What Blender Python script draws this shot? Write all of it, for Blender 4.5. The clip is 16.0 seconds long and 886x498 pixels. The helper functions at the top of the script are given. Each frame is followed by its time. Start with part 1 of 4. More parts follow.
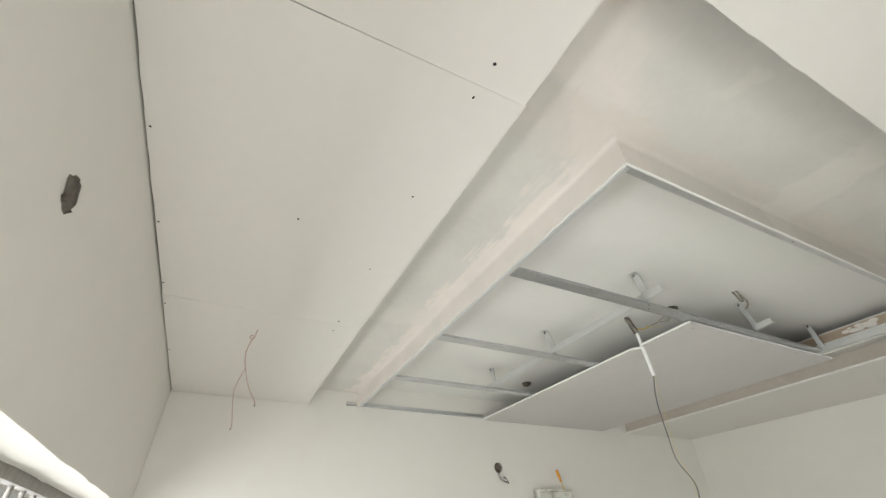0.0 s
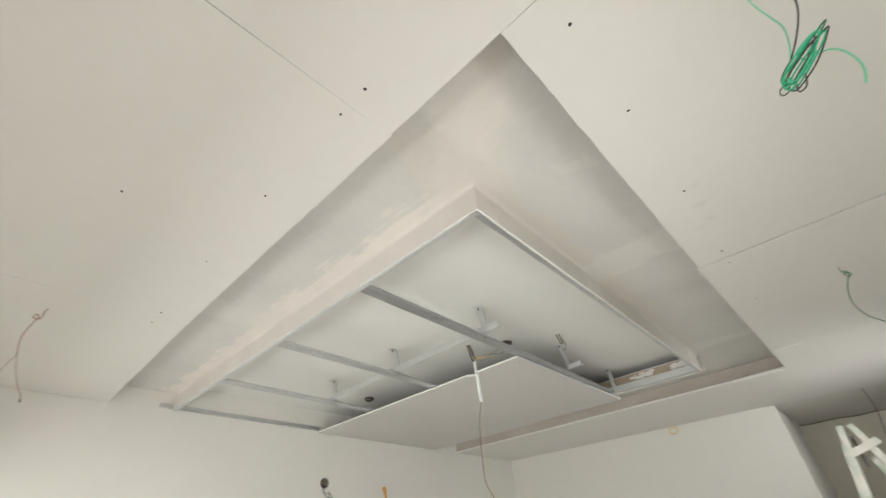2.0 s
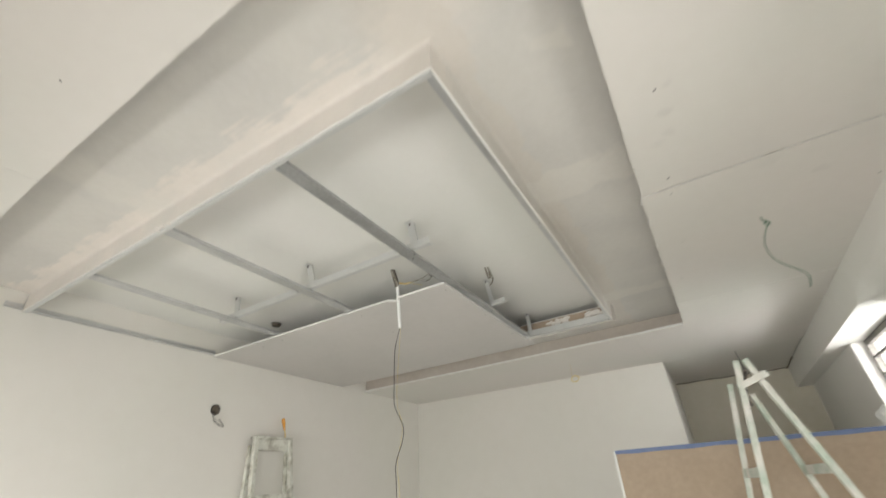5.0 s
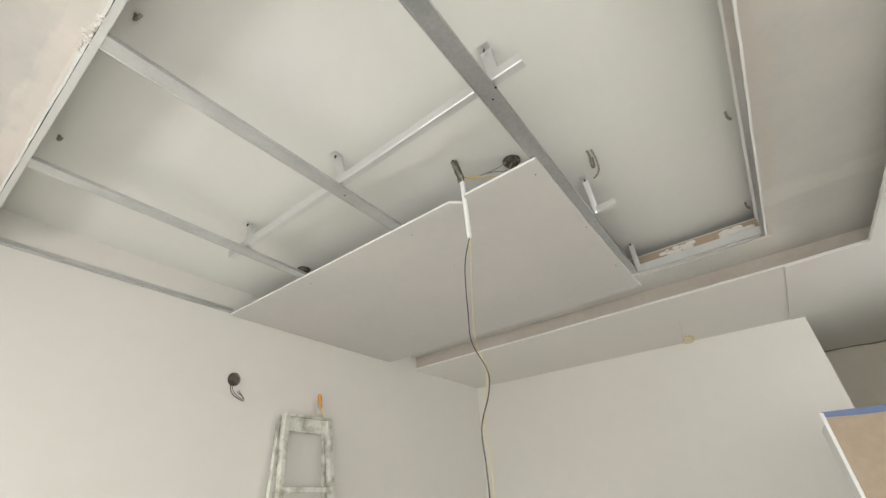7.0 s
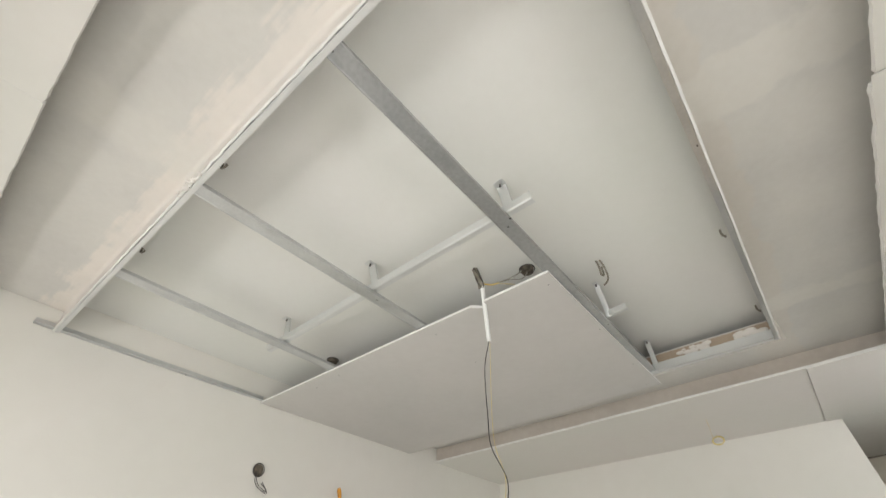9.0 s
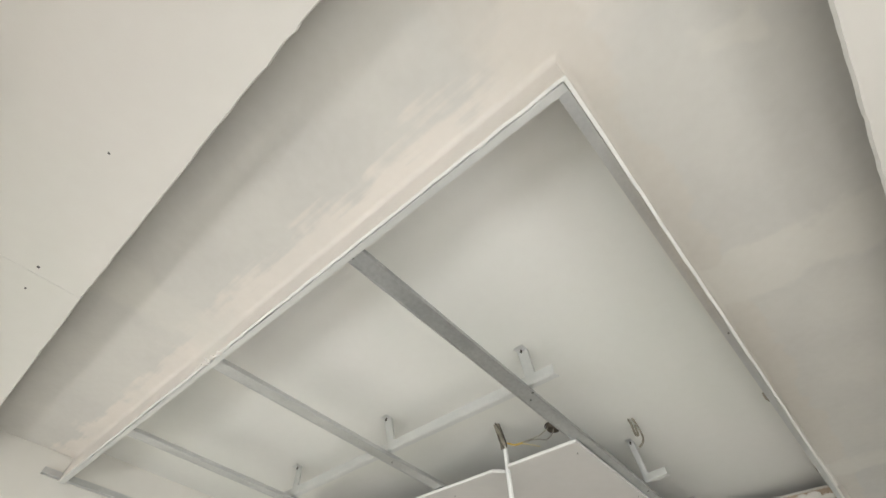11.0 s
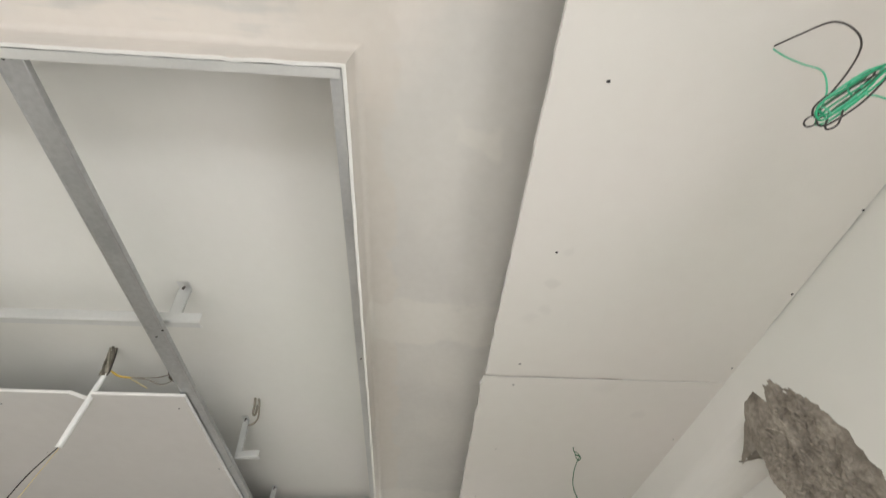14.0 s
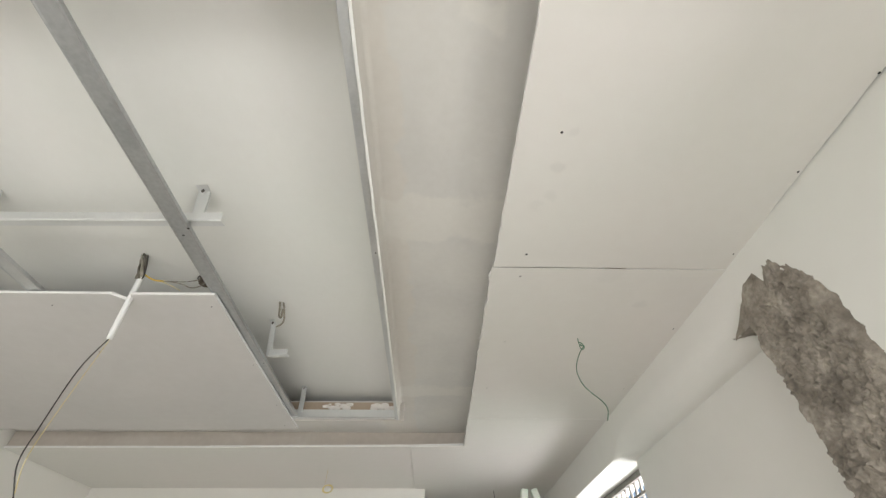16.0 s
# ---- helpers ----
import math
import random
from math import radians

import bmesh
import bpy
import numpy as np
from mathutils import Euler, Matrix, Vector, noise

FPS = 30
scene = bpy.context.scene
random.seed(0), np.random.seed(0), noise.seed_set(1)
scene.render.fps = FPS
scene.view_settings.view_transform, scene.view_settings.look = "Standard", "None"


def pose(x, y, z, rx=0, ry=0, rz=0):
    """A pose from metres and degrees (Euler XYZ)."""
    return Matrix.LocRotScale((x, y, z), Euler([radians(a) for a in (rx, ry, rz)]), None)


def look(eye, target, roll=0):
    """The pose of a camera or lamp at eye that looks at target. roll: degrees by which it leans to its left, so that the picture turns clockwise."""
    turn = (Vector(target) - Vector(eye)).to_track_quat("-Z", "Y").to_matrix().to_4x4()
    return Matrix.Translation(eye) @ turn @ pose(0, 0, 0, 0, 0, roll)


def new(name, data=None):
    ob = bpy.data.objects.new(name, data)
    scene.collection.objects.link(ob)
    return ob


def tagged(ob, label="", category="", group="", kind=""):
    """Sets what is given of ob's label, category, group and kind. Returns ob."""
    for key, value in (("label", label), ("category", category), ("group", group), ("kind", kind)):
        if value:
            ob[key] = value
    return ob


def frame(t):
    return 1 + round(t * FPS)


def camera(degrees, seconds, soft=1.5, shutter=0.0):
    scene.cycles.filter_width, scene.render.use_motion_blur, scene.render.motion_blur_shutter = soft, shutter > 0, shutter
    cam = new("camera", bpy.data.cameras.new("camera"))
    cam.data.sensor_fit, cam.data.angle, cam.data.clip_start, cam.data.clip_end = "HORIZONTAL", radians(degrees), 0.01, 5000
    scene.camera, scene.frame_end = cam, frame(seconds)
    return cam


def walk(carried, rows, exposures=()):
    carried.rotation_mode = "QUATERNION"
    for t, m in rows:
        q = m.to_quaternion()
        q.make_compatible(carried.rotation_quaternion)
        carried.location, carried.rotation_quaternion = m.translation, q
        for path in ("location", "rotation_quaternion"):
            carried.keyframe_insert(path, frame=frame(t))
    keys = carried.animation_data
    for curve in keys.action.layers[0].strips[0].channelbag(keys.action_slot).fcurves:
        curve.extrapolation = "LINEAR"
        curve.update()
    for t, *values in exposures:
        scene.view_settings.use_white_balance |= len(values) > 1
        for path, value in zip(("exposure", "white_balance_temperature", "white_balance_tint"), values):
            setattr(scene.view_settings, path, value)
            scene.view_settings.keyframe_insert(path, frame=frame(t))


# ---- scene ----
cam = camera(94.5, 16.0, soft=1.3, shutter=0.4)
PATH = [
    (0, (0.178, 0.175, 1.777), (-1.25, 0.93, 2.956), -2.4),
    (0.5, (0.198, 0.187, 1.782), (-1.175, 1.029, 2.967), -3.0),
    (1, (0.22, 0.197, 1.786), (-1.084, 1.126, 2.985), -3.2),
    (1.5, (0.234, 0.207, 1.785), (-0.983, 1.252, 2.979), -3.6),
    (2, (0.252, 0.227, 1.784), (-0.813, 1.426, 2.978), -4.1),
    (2.5, (0.274, 0.247, 1.782), (-0.644, 1.568, 2.971), -4.2),
    (3, (0.284, 0.259, 1.786), (-0.475, 1.669, 2.984), -4.5),
    (3.5, (0.294, 0.258, 1.785), (-0.38, 1.701, 2.995), -4.4),
    (4, (0.28, 0.245, 1.784), (-0.38, 1.69, 2.999), -4.3),
    (4.5, (0.223, 0.254, 1.755), (-0.537, 1.723, 2.88), -3.2),
    (5, (0.064, 0.415, 1.696), (-0.793, 1.902, 2.722), -3.4),
    (5.2, (0.012, 0.514, 1.697), (-0.915, 1.998, 2.666), -2.5),
    (7.5, (-0.548, 1.0, 1.623), (-1.548, 2.328, 2.736), -2.9),
    (8, (-0.478, 0.936, 1.607), (-1.467, 2.21, 2.79), -2.6),
    (8.5, (-0.421, 0.879, 1.614), (-1.399, 2.088, 2.872), -1.3),
    (8.7, (-0.406, 0.859, 1.624), (-1.368, 2.043, 2.918), -0.8),
    (10.8, (-0.275, 0.711, 1.824), (-1.12, 1.582, 3.414), 2.9),
    (11, (-0.258, 0.695, 1.842), (-1.094, 1.545, 3.45), 3.6),
    (11.5, (-0.24, 0.668, 1.86), (-0.952, 1.444, 3.561), 3.9),
    (12, (-0.212, 0.685, 1.857), (-0.791, 1.545, 3.567), 2.5),
    (12.5, (-0.158, 0.714, 1.869), (-0.453, 1.711, 3.577), 0.7),
    (13, (-0.106, 0.726, 1.868), (-0.135, 1.806, 3.551), -0.4),
    (13.5, (-0.092, 0.729, 1.855), (0.019, 1.832, 3.52), -0.3),
    (14, (-0.096, 0.754, 1.83), (-0.007, 1.974, 3.411), -0.7),
    (14.5, (-0.09, 0.788, 1.795), (-0.003, 2.11, 3.293), -0.8),
    (15, (-0.083, 0.805, 1.763), (0.004, 2.188, 3.205), -0.4),
    (15.5, (-0.081, 0.814, 1.742), (-0.011, 2.23, 3.153), -0.3),
    (16, (-0.085, 0.823, 1.72), (-0.044, 2.268, 3.102), -0.4),
]
walk(cam, [(t, look(eye, target, roll)) for t, eye, target, roll in PATH],
     exposures=[(0.0, -0.11, 6290, 7), (2.0, -0.13, 6370, 8), (4.0, -0.13, 6400, 9), (5.0, -0.11, 6470, 8), (7.5, 0.08, 6420, 9), (8.5, 0.04, 6400, 9), (11.0, -0.07, 6340, 8), (12.0, -0.14, 6350, 9), (13.0, -0.14, 6370, 10), (14.0, -0.14, 6360, 10), (14.5, -0.10, 6360, 10), (16.0, 0.0, 6340, 9)])

# ---- world and light ----
world = bpy.data.worlds.new("sky")
scene.world = world
world.use_nodes = True
wn = world.node_tree
sky = wn.nodes.new("ShaderNodeTexSky")
sky.sky_type, sky.sun_disc = "NISHITA", False
sky.sun_elevation, sky.sun_rotation, sky.dust_density = radians(50), radians(200), 7.0
wn.links.new(sky.outputs[0], wn.nodes["Background"].inputs[0])
wn.nodes["Background"].inputs[1].default_value = 0.15


def window_lamp(name, m, wide, high, watts, colour):
    """Daylight at an opening: the two windows, and the added doorway."""
    data = bpy.data.lights.new(name, "AREA")
    data.shape, data.size, data.size_y, data.energy, data.color = "RECTANGLE", wide, high, watts, colour
    ob = new(name, data)
    ob.matrix_world = m
    return ob


window_lamp("daylight_south", look((-0.86, -0.62, 1.45), (-0.82, 1.0, 0.40)), 3.2, 1.3, 89, (1.0, 0.985, 0.95))
window_lamp("daylight_east", look((1.50, 3.35, 2.05), (0.2, 4.00, 2.16)), 1.1, 0.7, 54, (1.0, 0.99, 0.97))
# fill light from the east, through a doorway added out of view
window_lamp("added_door_fill", look((1.45, 0.60, 1.10), (0.0, 0.60, 0.60)), 1.2, 1.9, 38, (1.0, 0.985, 0.95))

# ---- materials ----


def rgb(r, g, b):
    return (r, g, b, 1.0)


def material(name, base, other, rough=0.8, metal=0.0, coarse=3.0, fine=60.0, amount=0.5, speck=0.12, bump=0.15, bump_scale=120.0, stretch=(1, 1, 1), stains=()):
    """A surface with two tones that drift at a coarse scale, grain at a fine one, and fine relief."""
    m = bpy.data.materials.new(name)
    m.use_nodes = True
    n, l = m.node_tree.nodes, m.node_tree.links
    bsdf = n["Principled BSDF"]
    bsdf.inputs["Roughness"].default_value, bsdf.inputs["Metallic"].default_value = rough, metal
    at = n.new("ShaderNodeTexCoord")
    size = n.new("ShaderNodeMapping")
    size.inputs["Scale"].default_value = stretch
    l.new(at.outputs["Object"], size.inputs[0])

    def noise_tex(scale, detail):
        t = n.new("ShaderNodeTexNoise")
        t.inputs["Scale"].default_value, t.inputs["Detail"].default_value = scale, detail
        l.new(size.outputs[0], t.inputs["Vector"])
        return t
    big, small, relief = noise_tex(coarse, 4), noise_tex(fine, 3), noise_tex(bump_scale, 5)
    ramp = n.new("ShaderNodeMapRange")
    ramp.inputs[1].default_value, ramp.inputs[2].default_value, ramp.inputs[4].default_value = 0.3, 0.7, amount
    l.new(big.outputs[0], ramp.inputs[0])
    mix = n.new("ShaderNodeMix")
    mix.data_type = "RGBA"
    mix.inputs[6].default_value, mix.inputs[7].default_value = rgb(*base), rgb(*other)
    l.new(ramp.outputs[0], mix.inputs[0])
    grain = n.new("ShaderNodeMix")
    grain.data_type, grain.blend_type = "RGBA", "OVERLAY"
    grain.inputs[0].default_value = speck
    l.new(mix.outputs[2], grain.inputs[6])
    l.new(small.outputs[0], grain.inputs[7])
    last = grain.outputs[2]
    if stains:
        blur = noise_tex(22.0, 3)
        shift = n.new("ShaderNodeVectorMath")
        shift.operation = "MULTIPLY_ADD"
        shift.inputs[1].default_value = (0.05, 0.05, 0.0)
        l.new(blur.outputs["Color"], shift.inputs[0])
        l.new(at.outputs["Object"], shift.inputs[2])
    for x, y, z, r, strength in stains:
        far = n.new("ShaderNodeVectorMath")
        far.operation = "DISTANCE"
        far.inputs[1].default_value = (x + 0.025, y + 0.025, z)
        l.new(shift.outputs[0], far.inputs[0])
        fade = n.new("ShaderNodeMapRange")
        fade.interpolation_type = "SMOOTHSTEP"
        fade.inputs[1].default_value, fade.inputs[2].default_value, fade.inputs[3].default_value, fade.inputs[4].default_value = r * 0.3, r, strength, 0.0
        l.new(far.outputs["Value"], fade.inputs[0])
        mark = n.new("ShaderNodeMix")
        mark.data_type = "RGBA"
        mark.inputs[7].default_value = rgb(0.42, 0.41, 0.39)
        l.new(fade.outputs[0], mark.inputs[0])
        l.new(last, mark.inputs[6])
        last = mark.outputs[2]
    l.new(last, bsdf.inputs["Base Color"])
    bm = n.new("ShaderNodeBump")
    bm.inputs["Strength"].default_value, bm.inputs["Distance"].default_value = bump, 0.004
    l.new(relief.outputs[0], bm.inputs["Height"])
    l.new(bm.outputs[0], bsdf.inputs["Normal"])
    return m


BOARD = material("plasterboard", (0.73, 0.72, 0.67), (0.765, 0.725, 0.69), 0.85, amount=1.0, coarse=1.3, fine=25, speck=0.05, bump=0.04,
                 stains=((0.228, 1.300, 2.55, 0.018, 0.11), (0.213, 1.402, 2.55, 0.021, 0.16), (0.215, 1.488, 2.55, 0.025, 0.11), (0.175, 1.520, 2.55, 0.026, 0.09), (0.47, 1.80, 2.55, 0.05, 0.08), (0.62, 1.95, 2.55, 0.03, 0.12)))
GREYBOARD = material("grey_plasterboard", (0.57, 0.555, 0.53), (0.61, 0.585, 0.56), 0.85, amount=1.0, coarse=1.8, fine=25, speck=0.05, bump=0.04)
PAINT = material("wall_paint", (0.735, 0.72, 0.663), (0.765, 0.735, 0.69), 0.8, amount=1.0, coarse=1.1, fine=12, speck=0.06, bump=0.06, bump_scale=40)
# alcove plaster, tinted tan to carry the warm shade there
PLASTER = material("shade_warmed_plaster", (0.72, 0.68, 0.57), (0.78, 0.73, 0.63), 0.9, amount=1.0, coarse=2.0, fine=18, speck=0.12, bump=0.12, bump_scale=40)
# the wall paint, lightened: missing light on the east side put into the colour
BRIGHTENED = material("brightened_wall_paint", (0.80, 0.80, 0.755), (0.83, 0.81, 0.775), 0.8, amount=1.0, coarse=1.1, fine=12, speck=0.06, bump=0.06, bump_scale=40)
SLAB = material("slab_paint", (0.775, 0.78, 0.735), (0.80, 0.785, 0.755), 0.8, amount=1.0, coarse=1.6, fine=30, speck=0.06, bump=0.08, bump_scale=50)
STEEL = material("galvanised_steel", (0.57, 0.58, 0.585), (0.69, 0.70, 0.70), 0.30, 0.85, coarse=9, fine=120, amount=0.8, speck=0.15, bump=0.05, stretch=(1, 1, 1))
# steel with a darker base, for the easternmost rail
DARKER = material("darker_steel", (0.43, 0.44, 0.45), (0.53, 0.54, 0.545), 0.32, 0.85, coarse=7, fine=90, amount=0.9, speck=0.18, bump=0.06)
PALE = material("pale_galvanised_steel", (0.64, 0.64, 0.62), (0.74, 0.735, 0.71), 0.45, 0.3, coarse=14, fine=90, amount=1.0, speck=0.2, bump=0.1)
BRIGHT = material("bright_steel", (0.70, 0.71, 0.70), (0.80, 0.80, 0.79), 0.34, 0.65, coarse=12, fine=140, speck=0.1, bump=0.05)
MORTAR = material("cement_mortar", (0.165, 0.143, 0.118), (0.43, 0.385, 0.33), 0.95, coarse=11, fine=75, amount=1.0, speck=0.55, bump=0.8, bump_scale=170)
CEMENT = material("dark_cement", (0.085, 0.075, 0.06), (0.16, 0.14, 0.115), 0.95, coarse=40, fine=120, amount=1.0, speck=0.35, bump=0.6, bump_scale=110)
CHALK = material("filler", (0.80, 0.765, 0.72), (0.74, 0.70, 0.66), 0.9, coarse=10, fine=60, speck=0.1, bump=0.2, bump_scale=60)
CORE = material("gypsum_core", (0.84, 0.83, 0.80), (0.78, 0.77, 0.74), 0.9, coarse=30, fine=90, speck=0.12, bump=0.3, bump_scale=150)
PAPER = material("brown_paper", (0.40, 0.315, 0.235), (0.47, 0.375, 0.285), 0.8, coarse=4, fine=50, speck=0.12, bump=0.08)
TAPE = material("blue_tape", (0.13, 0.18, 0.34), (0.19, 0.25, 0.40), 0.6, coarse=12, fine=60, speck=0.1)
WHITE = material("white_plastic", (0.82, 0.82, 0.80), (0.76, 0.76, 0.74), 0.4, coarse=8, fine=60, speck=0.05, bump=0.03)
SPLASH = material("splashed_wood", (0.33, 0.31, 0.25), (0.70, 0.70, 0.63), 0.75, coarse=16, fine=70, amount=1.5, speck=0.35, bump=0.4, bump_scale=50)
SPLASH_B = material("green_splashed_wood", (0.40, 0.50, 0.41), (0.73, 0.715, 0.66), 0.75, coarse=11, fine=55, amount=1.3, speck=0.25, bump=0.35, bump_scale=50)
DARK = material("dark_iron", (0.09, 0.08, 0.075), (0.14, 0.125, 0.115), 0.6, 0.3, coarse=20, fine=80, speck=0.2)
# paled from dark iron: daylight glare over the bars, put into the colour
IRON = material("glare_paled_grille", (0.20, 0.185, 0.17), (0.33, 0.31, 0.285), 0.6, 0.2, coarse=20, fine=80, speck=0.2)
DUSTY = material("dusty_sleeve", (0.20, 0.18, 0.14), (0.34, 0.31, 0.26), 0.8, coarse=40, fine=120, amount=1.0, speck=0.3, bump=0.4)
# dark brown of the boxes; also stands for the shade inside the pipe mouth
HOLE = material("box_brown_and_cavity_shade", (0.05, 0.042, 0.033), (0.18, 0.15, 0.115), 0.9, coarse=45, fine=90, amount=1.0, speck=0.3)
SCREW = material("black_screw", (0.03, 0.03, 0.03), (0.06, 0.055, 0.05), 0.5, 0.4)
DEEP = material("dark_green_wire", (0.03, 0.13, 0.065), (0.04, 0.17, 0.085), 0.45, coarse=20, speck=0.1, bump=0.0)
MINT = material("pale_green_wire", (0.10, 0.56, 0.33), (0.14, 0.62, 0.38), 0.35, coarse=20, speck=0.05, bump=0.0)
GREEN = material("green_wire", (0.015, 0.38, 0.18), (0.03, 0.45, 0.23), 0.4, coarse=20, speck=0.05, bump=0.0)
BLACK = material("black_wire", (0.035, 0.03, 0.028), (0.06, 0.05, 0.045), 0.5, coarse=20, speck=0.1, bump=0.0)
STRAW = material("pale_yellow_wire", (0.66, 0.54, 0.22), (0.72, 0.61, 0.30), 0.45, coarse=20, speck=0.05, bump=0.0)
YELLOW = material("yellow_wire", (0.62, 0.42, 0.06), (0.70, 0.50, 0.10), 0.45, coarse=20, speck=0.05, bump=0.0)
RED = material("red_wire", (0.42, 0.20, 0.15), (0.34, 0.16, 0.12), 0.45, coarse=20, speck=0.05, bump=0.0)
ORANGE = material("amber_handle", (0.62, 0.27, 0.03), (0.72, 0.36, 0.06), 0.25, coarse=30, speck=0.05, bump=0.0)
CONCRETE = material("concrete_floor", (0.60, 0.59, 0.57), (0.68, 0.67, 0.65), 0.9, coarse=1.5, fine=30, amount=1.0, speck=0.25, bump=0.3, bump_scale=30)


def filled_board():
    """Plasterboard round the raised middle: grey board face, pinkish filler along the inner edges and wide pale bands over the joints."""
    m = bpy.data.materials.new("filled_plasterboard")
    m.use_nodes = True
    n, l = m.node_tree.nodes, m.node_tree.links
    bsdf = n["Principled BSDF"]
    bsdf.inputs["Roughness"].default_value = 0.88
    at = n.new("ShaderNodeTexCoord")
    xyz = n.new("ShaderNodeSeparateXYZ")
    l.new(at.outputs["Object"], xyz.inputs[0])

    def tex(scale, detail=4.0):
        t = n.new("ShaderNodeTexNoise")
        t.inputs["Scale"].default_value, t.inputs["Detail"].default_value = scale, detail
        l.new(at.outputs["Object"], t.inputs["Vector"])
        return t.outputs[0]

    def calc(op, a, b=0.0, c=0.0):
        k = n.new("ShaderNodeMath")
        k.operation = op
        for i, v in enumerate((a, b, c)):
            if isinstance(v, float):
                k.inputs[i].default_value = v
            else:
                l.new(v, k.inputs[i])
        return k.outputs[0]

    def soft(v, lo, hi):
        k = n.new("ShaderNodeMapRange")
        k.interpolation_type = "SMOOTHSTEP"
        k.inputs[1].default_value, k.inputs[2].default_value = lo, hi
        l.new(v, k.inputs[0])
        return k.outputs[0]
    wob, wide, grain = calc("SUBTRACT", tex(9.0), 0.5), calc("SUBTRACT", tex(3.0), 0.5), tex(45.0)
    x = calc("ADD", xyz.outputs[0], calc("MULTIPLY", wob, 0.12))
    y = calc("ADD", xyz.outputs[1], calc("MULTIPLY", wob, 0.16))
    size = n.new("ShaderNodeMapping")
    size.inputs["Scale"].default_value = (5.0, 60.0, 1.0)
    l.new(at.outputs["Object"], size.inputs[0])
    streak = n.new("ShaderNodeTexNoise")
    streak.inputs["Scale"].default_value, streak.inputs["Detail"].default_value = 1.0, 3.0
    l.new(size.outputs[0], streak.inputs["Vector"])
    plain_y = y
    y = calc("ADD", y, calc("MULTIPLY", calc("SUBTRACT", streak.outputs[0], 0.5), 0.09))
    near_side = calc("MULTIPLY", soft(y, 0.850, 0.895), calc("SUBTRACT", 1.0, soft(y, 1.02, 1.06)))
    near_side = calc("MULTIPLY", near_side, calc("SUBTRACT", 1.0, soft(x, -0.24, -0.14)))
    diagonal = calc("ADD", x, y)
    corner = calc("MULTIPLY", calc("MULTIPLY", soft(diagonal, 0.48, 0.58), calc("SUBTRACT", 1.0, soft(diagonal, 0.64, 0.92))), calc("SUBTRACT", 1.0, soft(plain_y, 0.80, 1.25)))
    lip = calc("MULTIPLY", calc("SUBTRACT", 1.0, soft(x, -0.185, -0.165)), soft(x, -0.40, -0.30))

    def band(v, a, b, edge=0.025):
        return calc("MULTIPLY", soft(v, a - edge, a + edge), calc("SUBTRACT", 1.0, soft(v, b - edge, b + edge)))
    joints = calc("MAXIMUM", calc("MAXIMUM", band(plain_y, 1.58, 1.76, 0.012), band(plain_y, 2.80, 2.92, 0.02)), calc("MULTIPLY", band(x, -1.50, -1.35, 0.04), 0.8))
    joints = calc("MAXIMUM", joints, calc("MULTIPLY", band(plain_y, 1.06, 1.12, 0.012), band(x, -0.03, 0.05, 0.014)))
    base = n.new("ShaderNodeMix")
    base.data_type = "RGBA"
    base.inputs[6].default_value, base.inputs[7].default_value = rgb(0.63, 0.612, 0.58), rgb(0.675, 0.655, 0.615)
    l.new(soft(calc("ADD", wide, 0.5), 0.35, 0.65), base.inputs[0])
    pink = n.new("ShaderNodeMix")
    pink.data_type = "RGBA"
    pink.inputs[7].default_value = rgb(0.79, 0.735, 0.68)
    l.new(base.outputs[2], pink.inputs[6])
    l.new(calc("MULTIPLY", calc("MAXIMUM", near_side, corner), calc("MULTIPLY_ADD", tex(6.0), 1.1, 0.25)), pink.inputs[0])
    lipmix = n.new("ShaderNodeMix")
    lipmix.data_type = "RGBA"
    lipmix.inputs[7].default_value = rgb(0.68, 0.635, 0.575)
    l.new(pink.outputs[2], lipmix.inputs[6])
    l.new(calc("MULTIPLY", lip, 0.6), lipmix.inputs[0])
    pale = n.new("ShaderNodeMix")
    pale.data_type = "RGBA"
    pale.inputs[7].default_value = rgb(0.725, 0.70, 0.65)
    l.new(lipmix.outputs[2], pale.inputs[6])
    l.new(calc("MULTIPLY", joints, 0.75), pale.inputs[0])
    fine = n.new("ShaderNodeMix")
    fine.data_type, fine.blend_type = "RGBA", "OVERLAY"
    fine.inputs[0].default_value = 0.07
    l.new(pale.outputs[2], fine.inputs[6])
    l.new(grain, fine.inputs[7])
    l.new(fine.outputs[2], bsdf.inputs["Base Color"])
    bm = n.new("ShaderNodeBump")
    bm.inputs["Strength"].default_value, bm.inputs["Distance"].default_value = 0.12, 0.004
    l.new(tex(30.0), bm.inputs["Height"])
    l.new(bm.outputs[0], bsdf.inputs["Normal"])
    return m


FILLED = filled_board()
BACKING = material("board_back", (0.52, 0.465, 0.41), (0.58, 0.53, 0.475), 0.9, amount=1.0, coarse=3, fine=30, speck=0.1, bump=0.08)

# ---- building helpers ----
rng = random.Random(7)


def box(bm, x0, x1, y0, y1, z0, z1):
    v = [bm.verts.new((x, y, z)) for z in (z0, z1) for y in (y0, y1) for x in (x0, x1)]
    for f in ((0, 2, 3, 1), (4, 5, 7, 6), (0, 1, 5, 4), (2, 6, 7, 3), (0, 4, 6, 2), (1, 3, 7, 5)):
        bm.faces.new([v[i] for i in f])


def sheet(bm, outline, z0, z1):
    """A flat board of any outline, given anticlockwise from above."""
    low = [bm.verts.new((x, y, z0)) for x, y in outline]
    high = [bm.verts.new((x, y, z1)) for x, y in outline]
    bm.faces.new(low[::-1])
    bm.faces.new(high)
    for i in range(len(low)):
        j = (i + 1) % len(low)
        bm.faces.new((low[i], low[j], high[j], high[i]))


